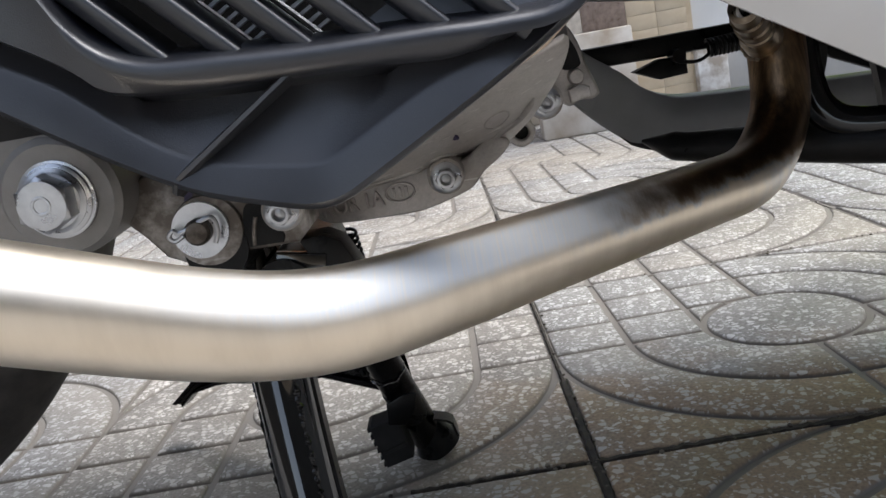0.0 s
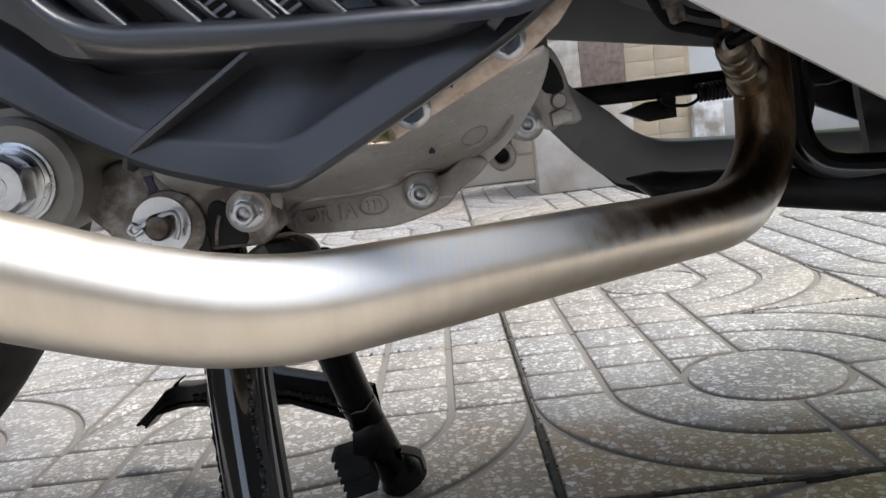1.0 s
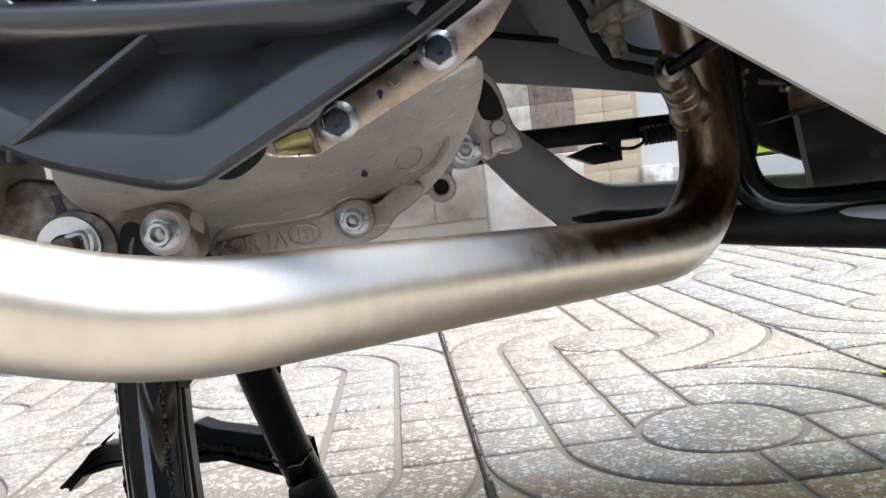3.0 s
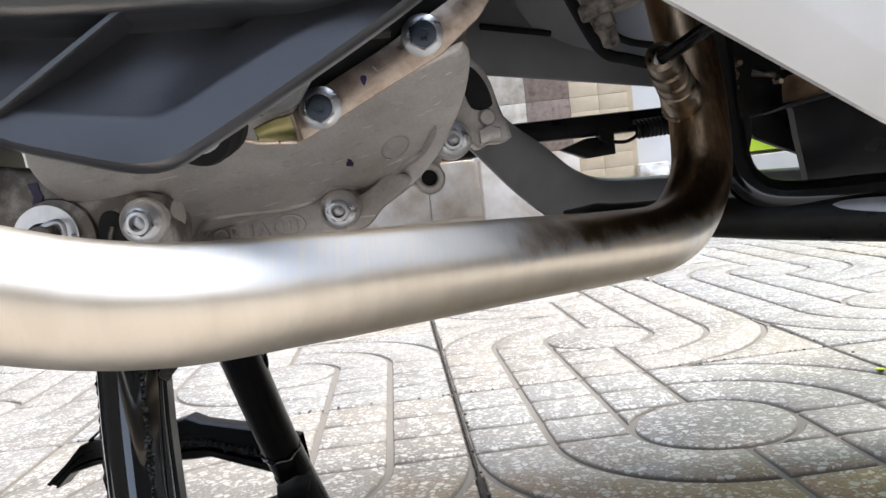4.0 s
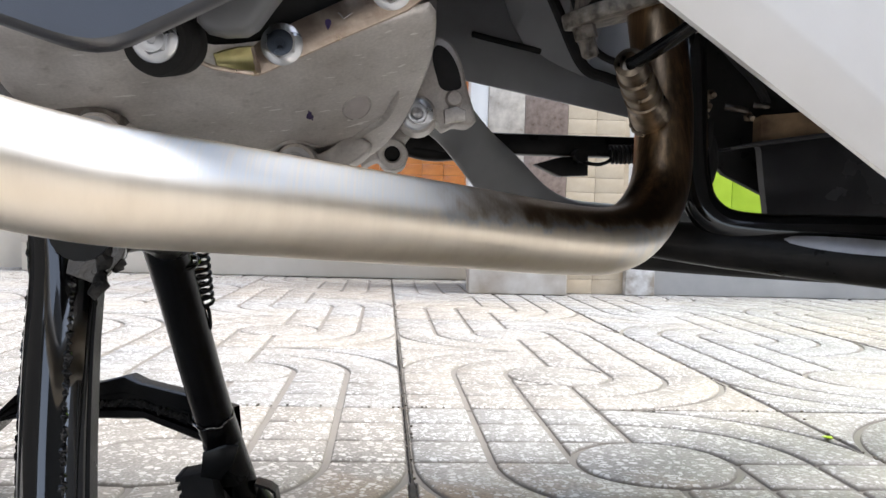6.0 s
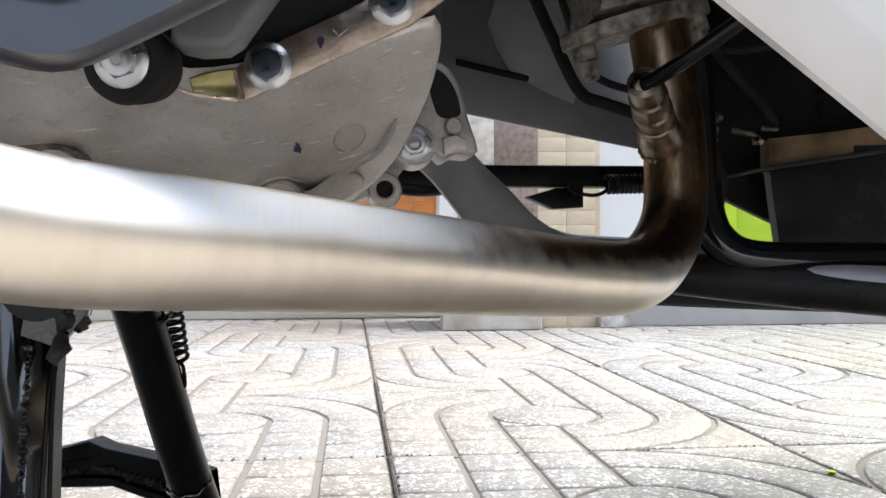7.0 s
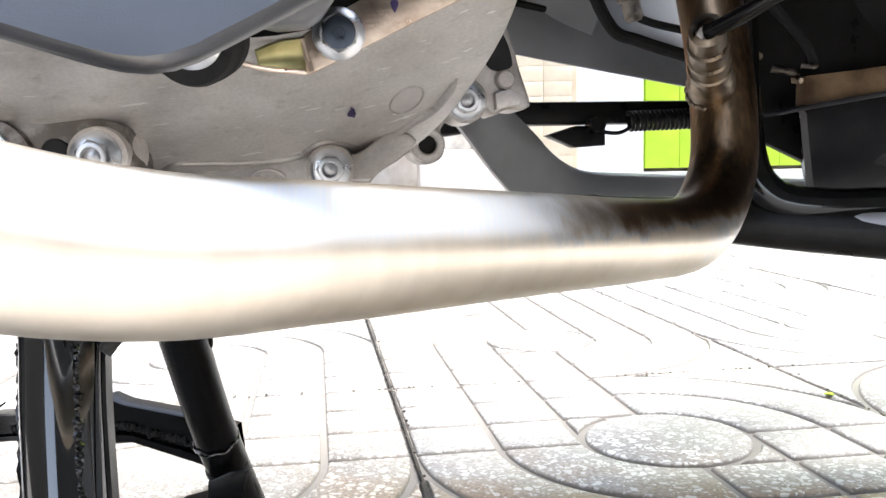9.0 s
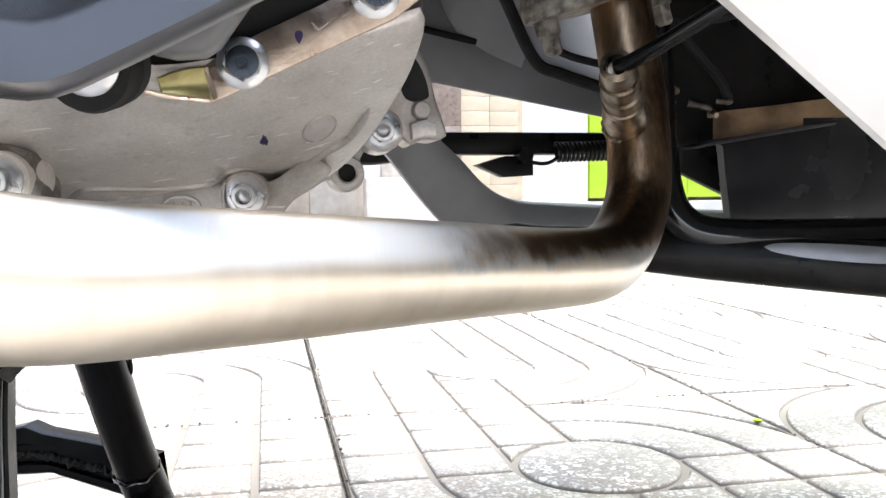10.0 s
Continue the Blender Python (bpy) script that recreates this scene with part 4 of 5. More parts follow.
def radiator_cover():
    N = 56

    def run(pts, y):
        return even(curve_points([(x, y, z) for x, z in pts], 6), N)
    low = [(-0.205, 0.292), (-0.172, 0.269), (-0.146, 0.251), (-0.126, 0.239), (-0.111, 0.2335), (-0.097, 0.2295), (-0.089, 0.2297), (-0.083, 0.232), (-0.056, 0.246), (-0.03, 0.2605), (-0.014, 0.272), (0.002, 0.287)]
    hole = [(-0.205, 0.302), (-0.164, 0.279), (-0.152, 0.271), (-0.14, 0.26), (-0.128, 0.251), (-0.117, 0.2465), (-0.095, 0.2425), (-0.087, 0.2435), (-0.072, 0.251), (-0.054, 0.2592), (-0.03, 0.2665), (0.002, 0.289)]
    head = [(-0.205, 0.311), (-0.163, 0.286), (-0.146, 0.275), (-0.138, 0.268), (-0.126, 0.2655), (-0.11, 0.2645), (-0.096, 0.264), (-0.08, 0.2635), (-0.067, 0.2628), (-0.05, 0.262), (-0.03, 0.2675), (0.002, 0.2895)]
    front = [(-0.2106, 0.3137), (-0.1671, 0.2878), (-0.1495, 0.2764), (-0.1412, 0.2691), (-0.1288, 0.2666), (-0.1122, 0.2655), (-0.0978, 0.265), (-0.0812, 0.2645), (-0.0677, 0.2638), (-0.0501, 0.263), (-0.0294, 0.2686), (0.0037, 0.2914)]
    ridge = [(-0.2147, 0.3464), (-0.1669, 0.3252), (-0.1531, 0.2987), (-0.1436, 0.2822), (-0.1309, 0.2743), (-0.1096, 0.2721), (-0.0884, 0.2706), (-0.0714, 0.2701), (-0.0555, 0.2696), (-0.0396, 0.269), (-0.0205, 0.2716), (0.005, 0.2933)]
    up = lambda c, d: [(x, z + d) for x, z in c]
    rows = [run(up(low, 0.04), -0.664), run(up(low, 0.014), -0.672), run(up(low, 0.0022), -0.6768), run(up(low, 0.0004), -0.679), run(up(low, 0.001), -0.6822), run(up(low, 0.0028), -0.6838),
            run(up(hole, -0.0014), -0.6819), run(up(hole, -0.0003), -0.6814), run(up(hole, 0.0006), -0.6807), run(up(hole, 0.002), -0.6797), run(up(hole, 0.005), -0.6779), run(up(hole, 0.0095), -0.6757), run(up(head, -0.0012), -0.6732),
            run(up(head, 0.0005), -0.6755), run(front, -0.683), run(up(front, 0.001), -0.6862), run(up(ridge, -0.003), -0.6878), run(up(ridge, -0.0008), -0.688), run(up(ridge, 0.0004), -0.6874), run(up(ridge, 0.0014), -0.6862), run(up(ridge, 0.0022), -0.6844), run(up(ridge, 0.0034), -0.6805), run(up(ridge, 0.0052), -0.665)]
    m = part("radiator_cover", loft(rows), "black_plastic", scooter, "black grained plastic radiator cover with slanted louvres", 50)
    a, b = V(-0.13, -0.6832, 0.244), V(-0.093, -0.6845, 0.2673)
    mid, end = a.lerp(b, 0.14) + V(0, -0.0006, 0), a + V(-0.0012, 0.0022, -0.0036)
    section = ((-0.0024, 0.03, 0.001), (-0.0012, 0.001, 0.0004), (-0.0006, -0.0002, 0.0002), (0.0006, -0.0003, -0.0005), (0.0014, 0.0008, -0.001), (0.003, 0.03, -0.002))
    bm = loft([[p + V(x * w, min(y, deep), z * w) for x, y, z in section] for p, w, deep in ((end, 0.5, 0.001), (a, 0.9, 0.012), (mid, 1.0, 0.02), (b, 0.8, 0.03))])
    part("rib", bm, "black_plastic", m)
    for k in range(6):
        x = -0.1262 + 0.0183 * k
        lo = V(x, -0.684, 0.2772 - 0.0012 * k) + V(0.004, 0, -0.0045)
        hi = lo + V(-0.095, 0.0, 0.1)
        d = (hi - lo).normalized()
        s = V(d.z, 0, -d.x)
        section = ((-0.0052, 0.022), (-0.0048, 0.003), (-0.0042, 0.0014), (-0.0006, -0.0002), (0.0004, 0.0), (0.0011, 0.0014), (0.0014, 0.022))
        bm = loft([[p + s * a + V(0, b, 0) for a, b in section] for p in (lo, hi)], True)
        part("louvre", bm, "black_plastic", m, "", 60)
    core = part("radiator_core", box((-0.2, -0.645, 0.262), (-0.035, -0.635, 0.45)), "rubber", scooter, "radiator core behind the louvres")
    fin = link("fin", tube([(0, 0, 0), (0.04, 0, -0.042), (0.08, 0, -0.084)], 0.0008, 6, 3), "core")
    strip = link("fin_row", box((-0.0028, -0.001, -0.0005), (0.0028, 0.001, 0.0005)), "core")
    for k in (1, 2):
        x = -0.1262 + 0.0183 * k
        placed("coolant_tube", fin, pose(x - 0.0755, -0.658, 0.3572), core, "bright aluminium radiator tube")
        for j in range(36):
            placed("fin", strip, pose(x - 0.0705 + 0.0021 * j, -0.656, 0.3555 - 0.00221 * j, 0, -28, 0), core)
    # rubber-mounted screw below the cover, cast stub beside it
    g = V(-0.0918, -0.628, 0.2424)
    part("grommet", add_lathe(bmesh.new(), [(0.007, -0.0045), (0.0094, -0.004), (0.0101, -0.001), (0.0088, 0.001), (0.0088, 0.004), (0.0101, 0.006), (0.0098, 0.014)], aim(g, (0.12, 1, 0.2)), 32), "rubber", m, "black rubber grommet")
    placed("screw", flange_bolt(False, 0.0046, 0.0068, 0.004), aim(g + V(0, -0.0045, 0), (-0.1, -1, -0.15)), m)
    part("cast_stub", prism([(-0.0805, 0.2482), (-0.0785, 0.2462), (-0.0735, 0.2452), (-0.067, 0.2457), (-0.0635, 0.248), (-0.059, 0.2545), (-0.053, 0.263), (-0.053, 0.275), (-0.0805, 0.262)], face(-0.634), 0.014, 0.003), "mid_grey", m, "grey cast stub behind the cover", 60)
    return m


def bead_radii(rnd, n, lo, hi):
    """Uneven radii along a weld: lumps of a few points each, with thin gaps between."""
    out, v = [], lo
    for k in range(n):
        if k % 3 == 0:
            v = rnd.uniform(lo, hi) * (0.45 if rnd.random() < 0.2 else 1.0)
        out.append(v if not out else 0.5 * (v + out[-1]))
    return out


def stand():
    near = curve_points([(-0.1527, -0.5363, 0.1991), (-0.147, -0.546, 0.1697), (-0.1448, -0.5573, 0.1378), (-0.1403, -0.5729, 0.0937), (-0.1334, -0.5903, 0.0464), (-0.127, -0.604, 0.012)], 8)
    m = part("centre_stand", add_tube(bmesh.new(), near, [0.0131 - 0.0009 * k / 40 for k in range(41)], 48), "black_enamel", scooter, "glossy black welded centre stand")
    seam = [p + V(0.0114, -0.003, 0) for p in near]
    part("seam_plate", loft([[p + V(0, -0.001, 0), p + V(0.002, -0.0005, 0), p + V(0.002, 0.008, 0), p + V(0, 0.008, 0)] for p in seam], True), "black_satin", m)
    rnd = random.Random(3)
    run = [q + V(0.0067 + rnd.gauss(0, 0.0004), -0.0112, 0) for q in even(near, 420)[42:]]
    bead = add_tube(bmesh.new(), run, bead_radii(rnd, len(run), 0.0005, 0.0019), 8)
    part("weld_bead", bead, "black_gloss", m, "rough weld seam")
    edge = [q + V(-0.0122 + rnd.gauss(0, 0.0003), -0.0035, 0) for q in even(near, 160)[16:]]
    part("edge_seam", add_tube(bmesh.new(), edge, bead_radii(rnd, len(edge), 0.0004, 0.0009), 7), "black_gloss", m)
    far_pts = curve_points([(-0.139, -0.452, 0.195), (-0.1333, -0.4263, 0.1564), (-0.1227, -0.384, 0.0836), (-0.1105, -0.357, 0.0302), (-0.1065, -0.349, 0.012)], 8)
    leg = part("stand_leg", add_tube(bmesh.new(), far_pts, 0.0113, 24), "black_leg", m, "satin black far leg")
    part("pivot_tube", tube([(-0.152, -0.585, 0.208), (-0.151, -0.5, 0.206), (-0.15, -0.34, 0.206)], 0.0125, 20), "black_satin", m)
    part("pivot_bracket", prism([(-0.1235, 0.2035), (-0.113, 0.2035), (-0.1065, 0.2), (-0.1, 0.186), (-0.108, 0.184), (-0.1165, 0.188)], face(-0.571), 0.02, 0.001), "black_satin", m)
    part("cross_tube", tube([(-0.132, -0.575, 0.186), (-0.13, -0.5, 0.187), (-0.134, -0.43, 0.178)], 0.0115, 20), "black_satin", m)
    part("gusset", prism([(-0.133, 0.2), (-0.113, 0.196), (-0.118, 0.176), (-0.127, 0.166), (-0.138, 0.17)], face(-0.572), 0.006, 0.001), "black_enamel", m)
    rnd = random.Random(21)
    for a, b, big in (((-0.1235, -0.569, 0.19), (-0.126, -0.574, 0.163), 0.0034), ((-0.1185, -0.566, 0.192), (-0.1205, -0.569, 0.172), 0.0028)):
        run = [Vector(a).lerp(Vector(b), k / 24) + V(rnd.gauss(0, 0.0007), rnd.gauss(0, 0.0006), 0) for k in range(25)]
        part("weld_lump", add_tube(bmesh.new(), run, bead_radii(rnd, 25, big * 0.5, big), 10), "dusty_black", m, "lumpy weld caked with pale dust")
    # worn collar, rubber stop and splayed foot of the far leg
    a, d = V(-0.1178, -0.3715, 0.0585), (far_pts[-1] - far_pts[18]).normalized()
    part("collar", add_lathe(bmesh.new(), [(0.0112, -0.0015), (0.0116, -0.0008), (0.0116, 0.0015), (0.0115, 0.003), (0.0115, 0.024), (0.0112, 0.026)], aim(a, d), 24), "black_satin", m)
    sm = Matrix.Translation((-0.1275, -0.388, 0.031)) @ Matrix.Rotation(radians(-17), 4, "Y") @ FACE
    stop = prism([(-0.011, -0.0165), (0.008, -0.0175), (0.0105, 0.012), (-0.008, 0.0135)], sm, 0.022, 0.0012)
    stop = part("rubber_stop", stop, "rubber", m, "ridged black rubber stop")
    for k in range(6):
        part("ridge", prism([(-0.0135, -0.0015), (-0.0095, -0.002), (-0.0095, 0.0018), (-0.0128, 0.0012)], sm @ pose(0.001 + 0.0003 * k, -0.0138 + 0.0052 * k, 0.001), 0.02, 0.0004), "rubber", stop)
    part("ridge", prism([(-0.008, -0.001), (0.0085, -0.0015), (0.0085, 0.0015), (-0.008, 0.001)], sm @ pose(0, -0.006, -0.0016), 0.003, 0.0004), "rubber", stop)
    part("weld_ring", add_tube(bmesh.new(), [aim(V(-0.1215, -0.3805, 0.075), d) @ V(0.0115 * math.cos(a), 0.0115 * math.sin(a), 0.0008 * math.sin(7 * a)) for a in (math.pi * k / 30 for k in range(61))], [0.0005 + 0.0004 * (k % 3 == 0) for k in range(61)], 7), "black_enamel", m)
    part("foot", add_lathe(bmesh.new(), [(0.0115, -0.012), (0.0135, 0), (0.0165, 0.007), (0.0165, 0.0095), (0.0135, 0.0095), (0.011, 0.002)], aim((-0.1035, -0.348, 0.0125), (0.35, 0.2, -0.9)), 28), "black_satin", m, "flared foot of the stand")
    top = [(-0.115, -0.365, 0.076), (-0.1415, -0.352, 0.0814), (-0.177, -0.335, 0.0855), (-0.187, -0.33, 0.0889), (-0.2058, -0.322, 0.083), (-0.252, -0.285, 0.0697), (-0.2705, -0.27, 0.0666), (-0.279, -0.268, 0.0632), (-0.291, -0.265, 0.0513), (-0.309, -0.26, 0.0364)]
    low = [(-0.112, -0.365, 0.048), (-0.135, -0.352, 0.0535), (-0.172, -0.338, 0.0635), (-0.185, -0.332, 0.0618), (-0.2073, -0.322, 0.0597), (-0.254, -0.285, 0.0533), (-0.268, -0.272, 0.049), (-0.281, -0.268, 0.0455), (-0.289, -0.265, 0.0434), (-0.301, -0.26, 0.0326)]
    rows, mids = [], []
    for p, q in zip(top, low):
        p, q = Vector(p), Vector(q)
        back = V(0.004, 0.012, 0)
        at = lambda u, d: p.lerp(q, u) + V(0, d, 0)
        mids.append(at(0.6, 0.0015))
        rows.append([p + back, at(0, 0), at(0.03, -0.0014), at(0.36, -0.0014), at(0.42, 0.002), at(0.74, 0.002), at(0.8, -0.0012), at(0.96, -0.0012), at(1, 0), q + back])
    arm = part("foot_lever", loft(rows, True), "black_leg", m, "pressed black foot lever, bent down at its end", 30)
    rnd = random.Random(11)
    bead = [q + V(0, rnd.uniform(-0.0006, 0.0006), rnd.gauss(0, 0.0012)) for q in even(mids[:6], 150)]
    part("lever_weld", add_tube(bmesh.new(), bead, bead_radii(rnd, len(bead), 0.0007, 0.0024), 8), "dusty_black", arm)
    part("lever_prong", tube([(-0.271, -0.27, 0.066), (-0.2665, -0.27, 0.07), (-0.261, -0.27, 0.074)], [0.0014 - 0.00006 * k for k in range(17)], 8), "black_leg", arm)
    # tab that holds the rubber stop, clip on the foot, weld where the leg meets its cross tube
    part("stop_tab", prism([(-0.1256, 0.056), (-0.1135, 0.0609), (-0.105, 0.0607), (-0.1084, 0.0487), (-0.1154, 0.04), (-0.1265, 0.0419)], face(-0.389), 0.0022, 0.0006), "black_leg", m)
    part("foot_clip", loft([[V(-0.099, y, 0.0315), V(-0.0905, y, 0.029), V(-0.0865, y, 0.026), V(-0.0845, y, 0.0165)] for y in (-0.366, -0.352)], False, 0.0016), "black_satin", m, "bent clip on the foot")
    fillet = [V(-0.1335, -0.4263, 0.1564) + (V(0.0125, -0.004, 0) * math.cos(a) + V(0, -0.0118, 0.0015) * math.sin(a)) + V(0, 0, 0.011 - 0.006 * math.sin(a)) for a in (2 * math.pi * k / 40 for k in range(41))]
    part("weld_ring", add_tube(bmesh.new(), fillet, bead_radii(rnd, 41, 0.0008, 0.0017), 8), "black_gloss", m)
    spring = part("stand_spring", add_tube(bmesh.new(), helix((-0.1225, -0.424, 0.178), (-0.1205, -0.4124, 0.144), 0.0042, 9), 0.0011, 6), "black_satin", m, "black coil spring")
    part("spring_hook", tube([(-0.1205, -0.4124, 0.144), (-0.1185, -0.4124, 0.139), (-0.1185, -0.41, 0.1305), (-0.1215, -0.409, 0.132)], 0.0011, 6), "black_satin", spring)
    return m


def rear_wheel():
    """Front edge of the rear tyre, on its rim."""
    c = V(-0.53, -0.42, 0.315)
    prof = []
    for k in range(25):
        a = radians(-118 + 236 * k / 24)
        prof.append((0.245 + 0.052 * math.cos(a), 0.056 * math.sin(a)))
    bm = bmesh.new()
    m4 = aim(c, (0, 1, 0))
    add_lathe(bm, prof, m4, 96)
    t = part("rear_tyre", bm, "tyre", scooter, "worn black rear tyre")
    part("rim", add_lathe(bmesh.new(), [(0.2, -0.045), (0.226, -0.04), (0.226, 0.04), (0.2, 0.045), (0.05, 0.02), (0.05, -0.02)], m4, 64), "black_gloss", t)
    return t


def fairings():
    run_z = lambda x: min(x, 0.24) + 0.05 * max(0.0, x - 0.24)
    edge = lambda x: V(x, -0.6539 + 0.3551 * (run_z(x) - 0.0908), 0.2259 - 0.5301 * (run_z(x) - 0.0908) + 0.4 * max(0.0, x - 0.34))
    xs = [0.024 * k for k in range(30)]
    n = V(0.35, -1, -0.2).normalized()
    up = V(0.42, 0.02, 0.9).normalized()
    rows = [[edge(x) + V(0.0, 0.02, 0.012) for x in xs], [edge(x) + V(0, 0.004, 0.0005) for x in xs], [edge(x) for x in xs], [edge(x) + up * 0.0015 + n * 0.0012 for x in xs],
            [edge(x) + up * 0.012 + n * 0.0068 for x in xs], [edge(x) + up * 0.0134 + n * 0.0072 for x in xs], [edge(x) + up * 0.06 + n * 0.0095 for x in xs], [edge(x) + up * 0.15 + n * 0.004 for x in xs], [edge(x) + up * 0.4 - n * 0.06 for x in xs]]
    white = part("side_fairing", loft(rows, False, 0.0025), "white", scooter, "glossy white side fairing with a folded lower edge", 14)
    # far side: upper panel and the curved lower cowl
    low = [V(x, -0.3141 + 0.2711 * (x - 0.0313), 0.2844 - 0.1374 * (x - 0.0313)) for x in [-0.25 + 0.05 * k for k in range(21)]]
    rows = [[p + V(0, 0.012, 0.004) for p in low], [p + V(0, 0.002, 0) for p in low], low, [p + V(0, -0.001, 0.002) for p in low], [p + V(0, 0.003, 0.03) for p in low], [p + V(0, 0.006, 0.034) for p in low], [p + V(0, 0.06, 0.2) for p in low]]
    up_panel = part("far_side_panel", loft(rows), "grey_plastic", scooter, "dark grey plastic floor panel on the far side", 40)
    base = [(0.052, -0.301, 0.345), (0.06, -0.3, 0.325), (0.072, -0.298, 0.308), (0.088, -0.294, 0.298), (0.11, -0.29, 0.293)]
    crown = [(0.062, -0.312, 0.38), (0.075, -0.316, 0.37), (0.09, -0.318, 0.362), (0.106, -0.318, 0.356), (0.125, -0.314, 0.352)]
    a, b = curve_points(base, 5), curve_points(crown, 5)
    part("panel_bulge", loft([[p + V(0, 0.004, 0) for p in a], a, [p.lerp(q, 0.5) + V(0, -0.003, 0) for p, q in zip(a, b)], b]), "grey_plastic", up_panel, "", 60)
    # black strip paints the shade of a groove
    part("panel_groove", tube([(0.03, -0.3115, 0.3165), (0.05, -0.306, 0.3135), (0.078, -0.2985, 0.3095)], 0.0022, 8), "rubber", up_panel)
    inner = [(-0.01, -0.44, 0.278), (0.0176, -0.4, 0.2616), (0.0386, -0.36, 0.2477), (0.0608, -0.33, 0.2342), (0.0823, -0.31, 0.2177), (0.104, -0.3, 0.209), (0.14, -0.3, 0.206), (0.25, -0.3, 0.2), (0.4, -0.3, 0.195)]
    outer = [(-0.03, -0.44, 0.252), (-0.014, -0.42, 0.2446), (0.0065, -0.38, 0.2374), (0.037, -0.34, 0.2079), (0.0607, -0.31, 0.1886), (0.075, -0.305, 0.181), (0.12, -0.3, 0.1765), (0.25, -0.3, 0.17), (0.4, -0.3, 0.165)]
    a, b = even(curve_points(inner, 8), 110), even(curve_points(outer, 8), 110)
    rows = [[p + V(0, 0.012, 0.001) for p in a], a, [p.lerp(q, 0.06) + V(0, -0.002, 0) for p, q in zip(a, b)], [p.lerp(q, 0.5) + V(0, -0.004, 0) for p, q in zip(a, b)], [p.lerp(q, 0.95) + V(0, -0.002, 0) for p, q in zip(a, b)], b, [q + V(0, 0.012, 0.001) for q in b]]
    part("lower_cowl", loft(rows), "mid_grey", scooter, "curved grey plastic lower cowl", 40)
    lip = [q for q in b if q.x > 0.05]
    ease = lambda q: min(max((q.x - 0.058) / 0.05, 0), 1)
    rows = [[q + V(0, -0.001, 0.0004) for q in lip], [q + V(0.001, -0.003, -0.003) * ease(q) for q in lip], [q + V(0.006, 0.002, -0.0105) * ease(q) for q in lip], [q + V(0.008, 0.012, -0.0135) * ease(q) for q in lip], [q + V(0.008, 0.03, -0.0135) * ease(q) for q in lip]]
    part("cowl_lip", loft(rows), "rubber", scooter, "black lower lip of the cowl", 40)


def side_stand():
    m = part("side_stand", box((-0.02, -0.318, 0.2375), (0.32, -0.304, 0.2515), 0.002), "black_satin", scooter, "folded black side stand with its spring")
    part("stand_end", tube([(-0.02, -0.311, 0.243), (0.0, -0.312, 0.238), (0.018, -0.31, 0.2385), (0.03, -0.31, 0.242)], 0.0062, 14), "black_satin", m)
    part("stand_pad", prism([(0.072, 0.231), (0.09, 0.2365), (0.1075, 0.2365), (0.1075, 0.2245), (0.089, 0.2235)], face(-0.326), 0.014, 0.0012), "black_satin", m)
    part("pad_pin", add_lathe(bmesh.new(), [(0.0045, -0.002), (0.0045, 0.012)], aim((0.101, -0.331, 0.237), (0, 1, 0)), 16), "black_satin", m)
    part("spring_hook", tube([(0.101, -0.33, 0.233), (0.112, -0.331, 0.2315), (0.119, -0.33, 0.2335), (0.124, -0.328, 0.2375)], 0.0012, 8), "black_satin", m)
    part("coil_spring", add_tube(bmesh.new(), helix((0.121, -0.328, 0.2385), (0.2, -0.326, 0.241), 0.0054, 28), 0.0012, 6), "black_satin", m)
    return m


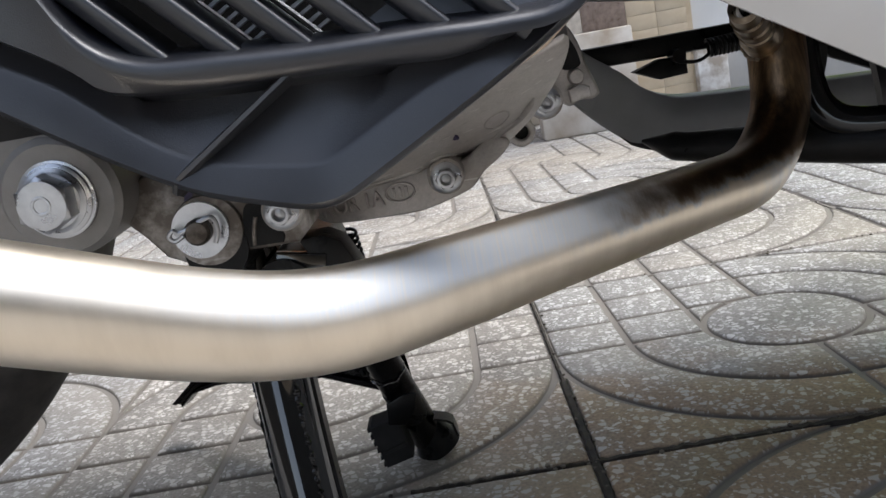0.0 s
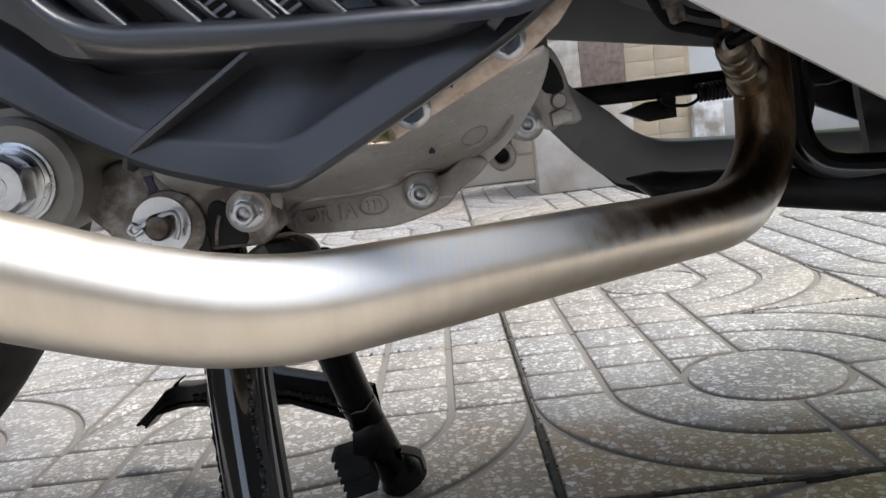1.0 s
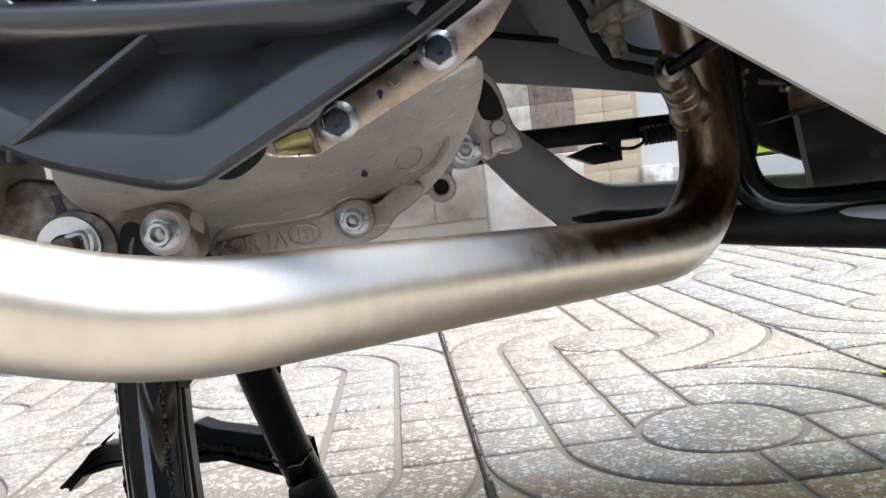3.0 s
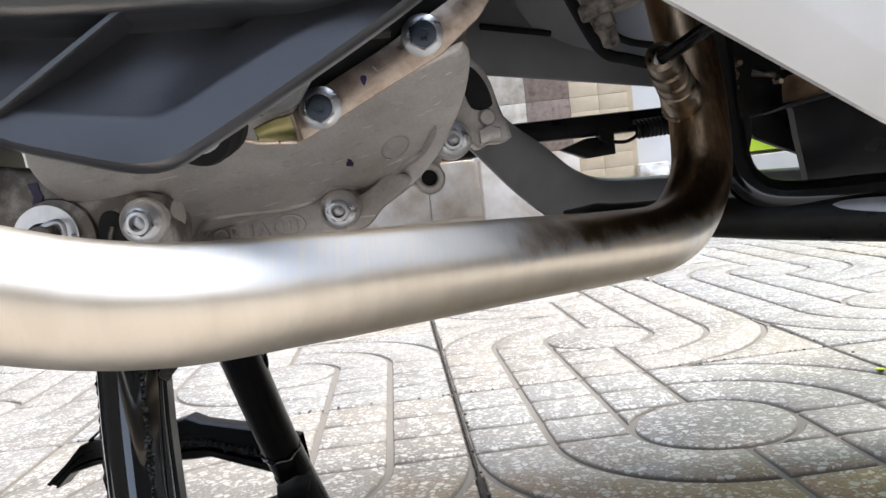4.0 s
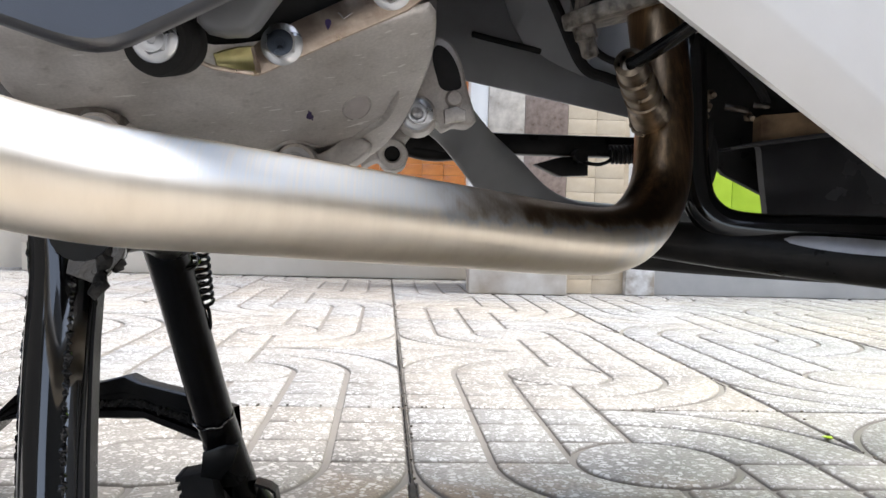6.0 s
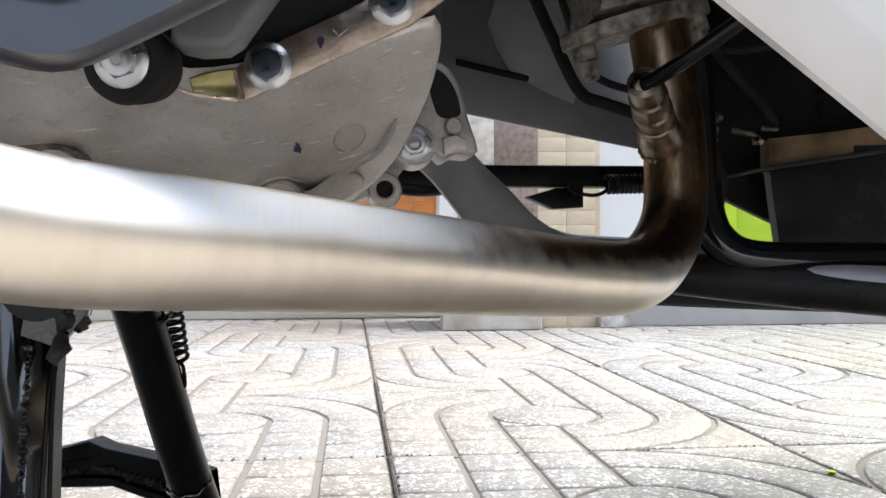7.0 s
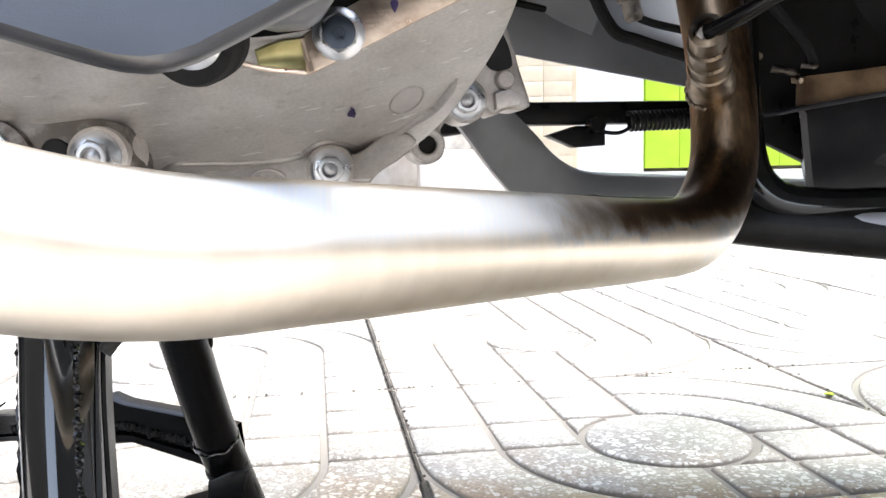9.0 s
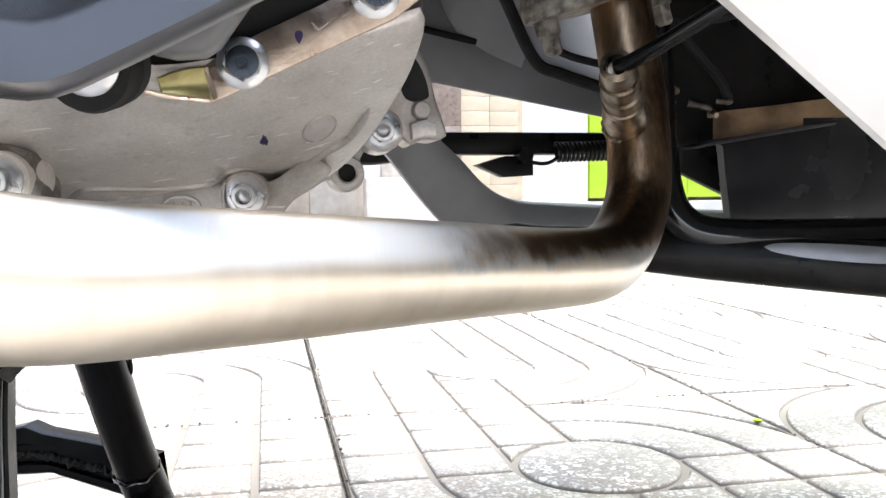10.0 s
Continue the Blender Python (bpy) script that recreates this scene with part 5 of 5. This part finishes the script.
def frame_parts():
    loop = [(0.131, -0.43, 0.36), (0.132, -0.44, 0.29), (0.133, -0.446, 0.235), (0.1345, -0.449, 0.214), (0.1385, -0.4525, 0.202), (0.148, -0.4575, 0.194), (0.165, -0.4655, 0.1915), (0.19, -0.475, 0.1915), (0.23, -0.485, 0.192), (0.262, -0.492, 0.197), (0.28, -0.495, 0.215), (0.288, -0.495, 0.25)]
    t = part("frame_tube", tube(loop, 0.0088, 24), "black_gloss", scooter, "glossy black bent frame tube")
    rail_r = lambda k: min(0.0085 + 0.006 * max(0, k - 8) / 32, 0.001 + 0.0013 * k)
    rail_pts = [(0.056, -0.395, 0.1945), (0.078, -0.411, 0.189), (0.11, -0.43, 0.1868), (0.158, -0.461, 0.1822), (0.25, -0.523, 0.1755), (0.33, -0.577, 0.172)]
    rail = part("lower_frame_rail", tube(rail_pts, [rail_r(k) for k in range(41)], 24), "black_satin", scooter, "satin black lower frame rail")
    run = curve_points(rail_pts, 8)
    # bright oval patch that paints a highlight on the rail
    rows = []
    for i in range(21):
        u = i / 20
        s = 25.6 + 5.0 * u
        k = int(s)
        p = run[k].lerp(run[k + 1], s - k)
        w = math.sqrt(max(0.0, 1 - (2 * u - 1) ** 2))
        rows.append([p + (V(-0.55, -0.83, 0) * math.cos(a) + V(0, 0, 1) * math.sin(a)) * (rail_r(s) + 0.0007) for a in (radians(34 + 20 * w * (j / 4 - 0.5) * 2) for j in range(5))])
    part("glint_patch", loft(rows), "glint", rail, "bright patch painting the shine on the frame rail")
    # battery tray with its ledge
    rows = []
    for z, dx, dy in ((0.252, 0.0, 0.0), (0.24, 0.0, 0.0), (0.237, 0.0015, -0.002), (0.22, 0.004, -0.001), (0.2, 0.0085, 0.002), (0.185, 0.01, 0.004)):
        rows.append([V(0.2065 + dx, -0.362, z), V(0.1815 + dx, -0.408 + dy, z), V(0.183 + dx, -0.412 + dy, z), V(0.25, -0.425 + dy, z), V(0.36, -0.44 + dy, z)])
    tray = part("under_tray", loft(rows), "tray_black", scooter, "glossy black under tray", 40)
    part("tray_ledge", prism([(0.163, 0.2355), (0.181, 0.2385), (0.21, 0.243), (0.25, 0.249), (0.34, 0.262), (0.34, 0.2645), (0.25, 0.2515), (0.21, 0.2455), (0.181, 0.241), (0.163, 0.2368)], face(-0.424), 0.02, 0.0006), "black_plastic", tray)
    # the ground's warm reflection in the tray's bevel, painted as a tan strip
    band = [[V(0.1815, -0.409, z), V(0.184, -0.414, z + 0.0015), V(0.21, -0.418, z + 0.004), V(0.25, -0.424, z + 0.009), V(0.34, -0.436, z + 0.02)] for z in (0.2395, 0.247, 0.2545)]
    part("reflection_strip", loft(band), "tan", tray, "tan strip painting the warm ground's reflection on the tray")
    dome = bmesh.new()
    add_lathe(dome, [(0.0, 0.0), (0.03, 0.002), (0.052, 0.012), (0.06, 0.03), (0.06, 0.12)], aim((0.25, -0.4, 0.3), (0.1, 1, 0.1)), 40)
    part("blower_housing", dome, "dark_shell", scooter, "round black housing above the tray")
    for p, d in (((0.1405, -0.44, 0.2505), (0.2, -1, 0)), ((0.1455, -0.428, 0.2615), (0, -1, -0.3)), ((0.1503, -0.424, 0.265), (0.2, -1, -0.2)), ((0.1487, -0.424, 0.2579), (0, -1, 0.1)), ((0.1718, -0.424, 0.2538), (0.3, -1, -0.4))):
        placed("bolt", SMALL, aim(p, d), t)
    part("tube_bracket", prism([(0.136, 0.36), (0.3, 0.36), (0.3, 0.2), (0.2, 0.21), (0.171, 0.2235), (0.16, 0.235), (0.136, 0.243)], face(-0.395), 0.006, 0.001), "black_satin", t)
    # cables and hoses under the floor
    for run, r in (([(0.055, -0.4, 0.345), (0.07, -0.4, 0.312), (0.085, -0.4, 0.2825), (0.1, -0.4, 0.2755), (0.125, -0.4, 0.268)], 0.0033),
                   ([(0.064, -0.42, 0.345), (0.078, -0.42, 0.305), (0.09, -0.42, 0.285), (0.118, -0.42, 0.277)], 0.002),
                   ([(0.13, -0.42, 0.262), (0.15, -0.42, 0.245), (0.155, -0.42, 0.23), (0.15, -0.42, 0.21)], 0.003)):
        part("cable", tube(run, r, 10), "rubber", scooter, "black cable under the floor")
    part("hose_clip", tube([(0.158, -0.426, 0.2585), (0.164, -0.428, 0.2572), (0.17, -0.426, 0.2562)], 0.0021, 10), "dark_steel", t, "small dusty hose clip")
    part("hose_clip", tube([(0.175, -0.424, 0.26), (0.179, -0.426, 0.2592), (0.183, -0.424, 0.26)], 0.0016, 10), "dark_steel", t, "small dusty hose clip")
    for run, r in (([(0.15, -0.424, 0.3), (0.162, -0.426, 0.285), (0.176, -0.424, 0.272), (0.184, -0.42, 0.262)], 0.0026), ([(0.152, -0.422, 0.25), (0.15, -0.424, 0.236), (0.147, -0.424, 0.222)], 0.0018), ([(0.14, -0.42, 0.3), (0.165, -0.425, 0.3), (0.19, -0.42, 0.306), (0.22, -0.42, 0.32)], 0.0022)):
        part("cable", tube(run, r, 10), "rubber", scooter, "black cable under the floor")
    # closed body above
    part("cylinder_head", prism([(0.0745, 0.303), (0.135, 0.318), (0.14, 0.4), (0.077, 0.4)], face(-0.475), 0.07, 0.004), "alloy", scooter, "dirty cast cylinder head")
    part("engine_block", box((-0.24, -0.62, 0.285), (-0.012, -0.42, 0.46), 0.01), "black_satin", scooter, "dark engine block behind the radiator")
    # black filler block stands in for the cavity's deep shade
    part("recess_shade_block", prism([(-0.1, 0.243), (-0.08, 0.2445), (-0.05, 0.257), (-0.02, 0.271), (0.004, 0.286), (0.004, 0.36), (-0.1, 0.36)], face(-0.6), 0.03, 0.003), "rubber", scooter, "black block painting the shaded cavity above the stay plate")
    # invented hull and block out of view, added to keep light off the underside
    rows = []
    for x, half, z0, z1 in ((-0.72, 0.03, 0.53, 0.57), (-0.7, 0.08, 0.49, 0.6), (-0.6, 0.14, 0.43, 0.64), (-0.4, 0.18, 0.385, 0.66), (-0.1, 0.195, 0.38, 0.66), (0.02, 0.195, 0.38, 0.62), (0.1, 0.19, 0.38, 0.5), (0.3, 0.18, 0.38, 0.48), (0.42, 0.17, 0.37, 0.5), (0.55, 0.14, 0.4, 0.6), (0.62, 0.09, 0.46, 0.66), (0.64, 0.03, 0.52, 0.6)):
        row = []
        for k in range(32):
            c, d = math.cos(math.pi * k / 16), math.sin(math.pi * k / 16)
            row.append(V(x, -0.435 + half * math.copysign(abs(c) ** 0.4, c), (z0 + z1) / 2 + (z1 - z0) / 2 * math.copysign(abs(d) ** 0.4, d)))
        rows.append(row)
    under = loft(rows, True)
    under.verts.ensure_lookup_table()
    under.faces.new(under.verts[:32])
    under.faces.new(under.verts[-32:])
    bmesh.ops.recalc_face_normals(under, faces=under.faces[:])
    bmesh.ops.create_cube(under, size=1, matrix=Matrix.Translation((0.49, -0.44, 0.33)) @ Matrix.Diagonal((0.16, 0.26, 0.16, 1)))
    part("unseen_body_hull", under, "black_satin", scooter, "unseen black body hull, added to block light from above")


def litter():
    """A torn leaf and crumbs of soil in the joints."""
    leaf = [(0.006 * math.cos(a) * (1 + 0.3 * math.sin(3 * a)), 0.0035 * math.sin(a) * (1 + 0.2 * math.cos(5 * a))) for a in (2 * math.pi * k / 16 for k in range(16))]
    tagged(part("leaf_scrap", prism(leaf, pose(0.389, -0.118, 0.0012, 4, 6, 30), 0.0008), "lime"), "torn yellow-green leaf scrap on the paving joint", "leaf")
    rnd = random.Random(9)
    crumbs = bmesh.new()
    for k in range(420):
        t = rnd.uniform(-0.45, 1.1)
        x, y = rnd.choice(((0.4, t), (0.0, t), (t, 0.0), (t, -0.4), (t, -0.4), (0.8, t)))
        r = rnd.uniform(0.0006, 0.0019)
        bmesh.ops.create_icosphere(crumbs, subdivisions=1, radius=r, matrix=Matrix.Translation((x + rnd.gauss(0, 0.003), y + rnd.gauss(0, 0.003), -0.001 + r * 0.3)) @ Matrix.Diagonal((1, rnd.uniform(0.6, 1.6), 0.7, 1)))
    ribbon = bmesh.new()
    for a, b, wide in ((V(-0.12, -0.4, 0), V(0.0, -0.4, 0), 0.0022), (V(0.0, -0.4, 0), V(1.0, -0.4, 0), 0.0046), (V(0, -0.52, 0), V(0, -0.26, 0), 0.0044), (V(0, -0.26, 0), V(0, 0.5, 0), 0.0019)):
        n = int((b - a).length / 0.004)
        side = V(-(b - a).y, (b - a).x, 0).normalized()
        line = [(a.lerp(b, k / n), wide * rnd.uniform(0.55, 1.15), wide * rnd.uniform(0.55, 1.15), rnd.uniform(-0.0012, 0.0002)) for k in range(n + 1)]
        rows = [[ribbon.verts.new(p - side * l + V(0, 0, -0.0032)), ribbon.verts.new(p - side * l * 0.5 + V(0, 0, z)), ribbon.verts.new(p + side * r * 0.5 + V(0, 0, z)), ribbon.verts.new(p + side * r + V(0, 0, -0.0032))] for p, l, r, z in line]
        for p, q in zip(rows, rows[1:]):
            for k in range(3):
                ribbon.faces.new((p[k], p[k + 1], q[k + 1], q[k]))
    tagged(part("joint_soil", ribbon, "black_soil"), "black soil packed in the paving joints", "soil", kind="stuff")
    tagged(part("soil_crumbs", crumbs, "soil"), "dark soil crumbs along the paving joints", "soil", kind="stuff")


exhaust()
engine()
lug()
tab_bracket()
plate()
radiator_cover()
stand()
rear_wheel()
fairings()
side_stand()
frame_parts()
shop_front()
litter()
ground()
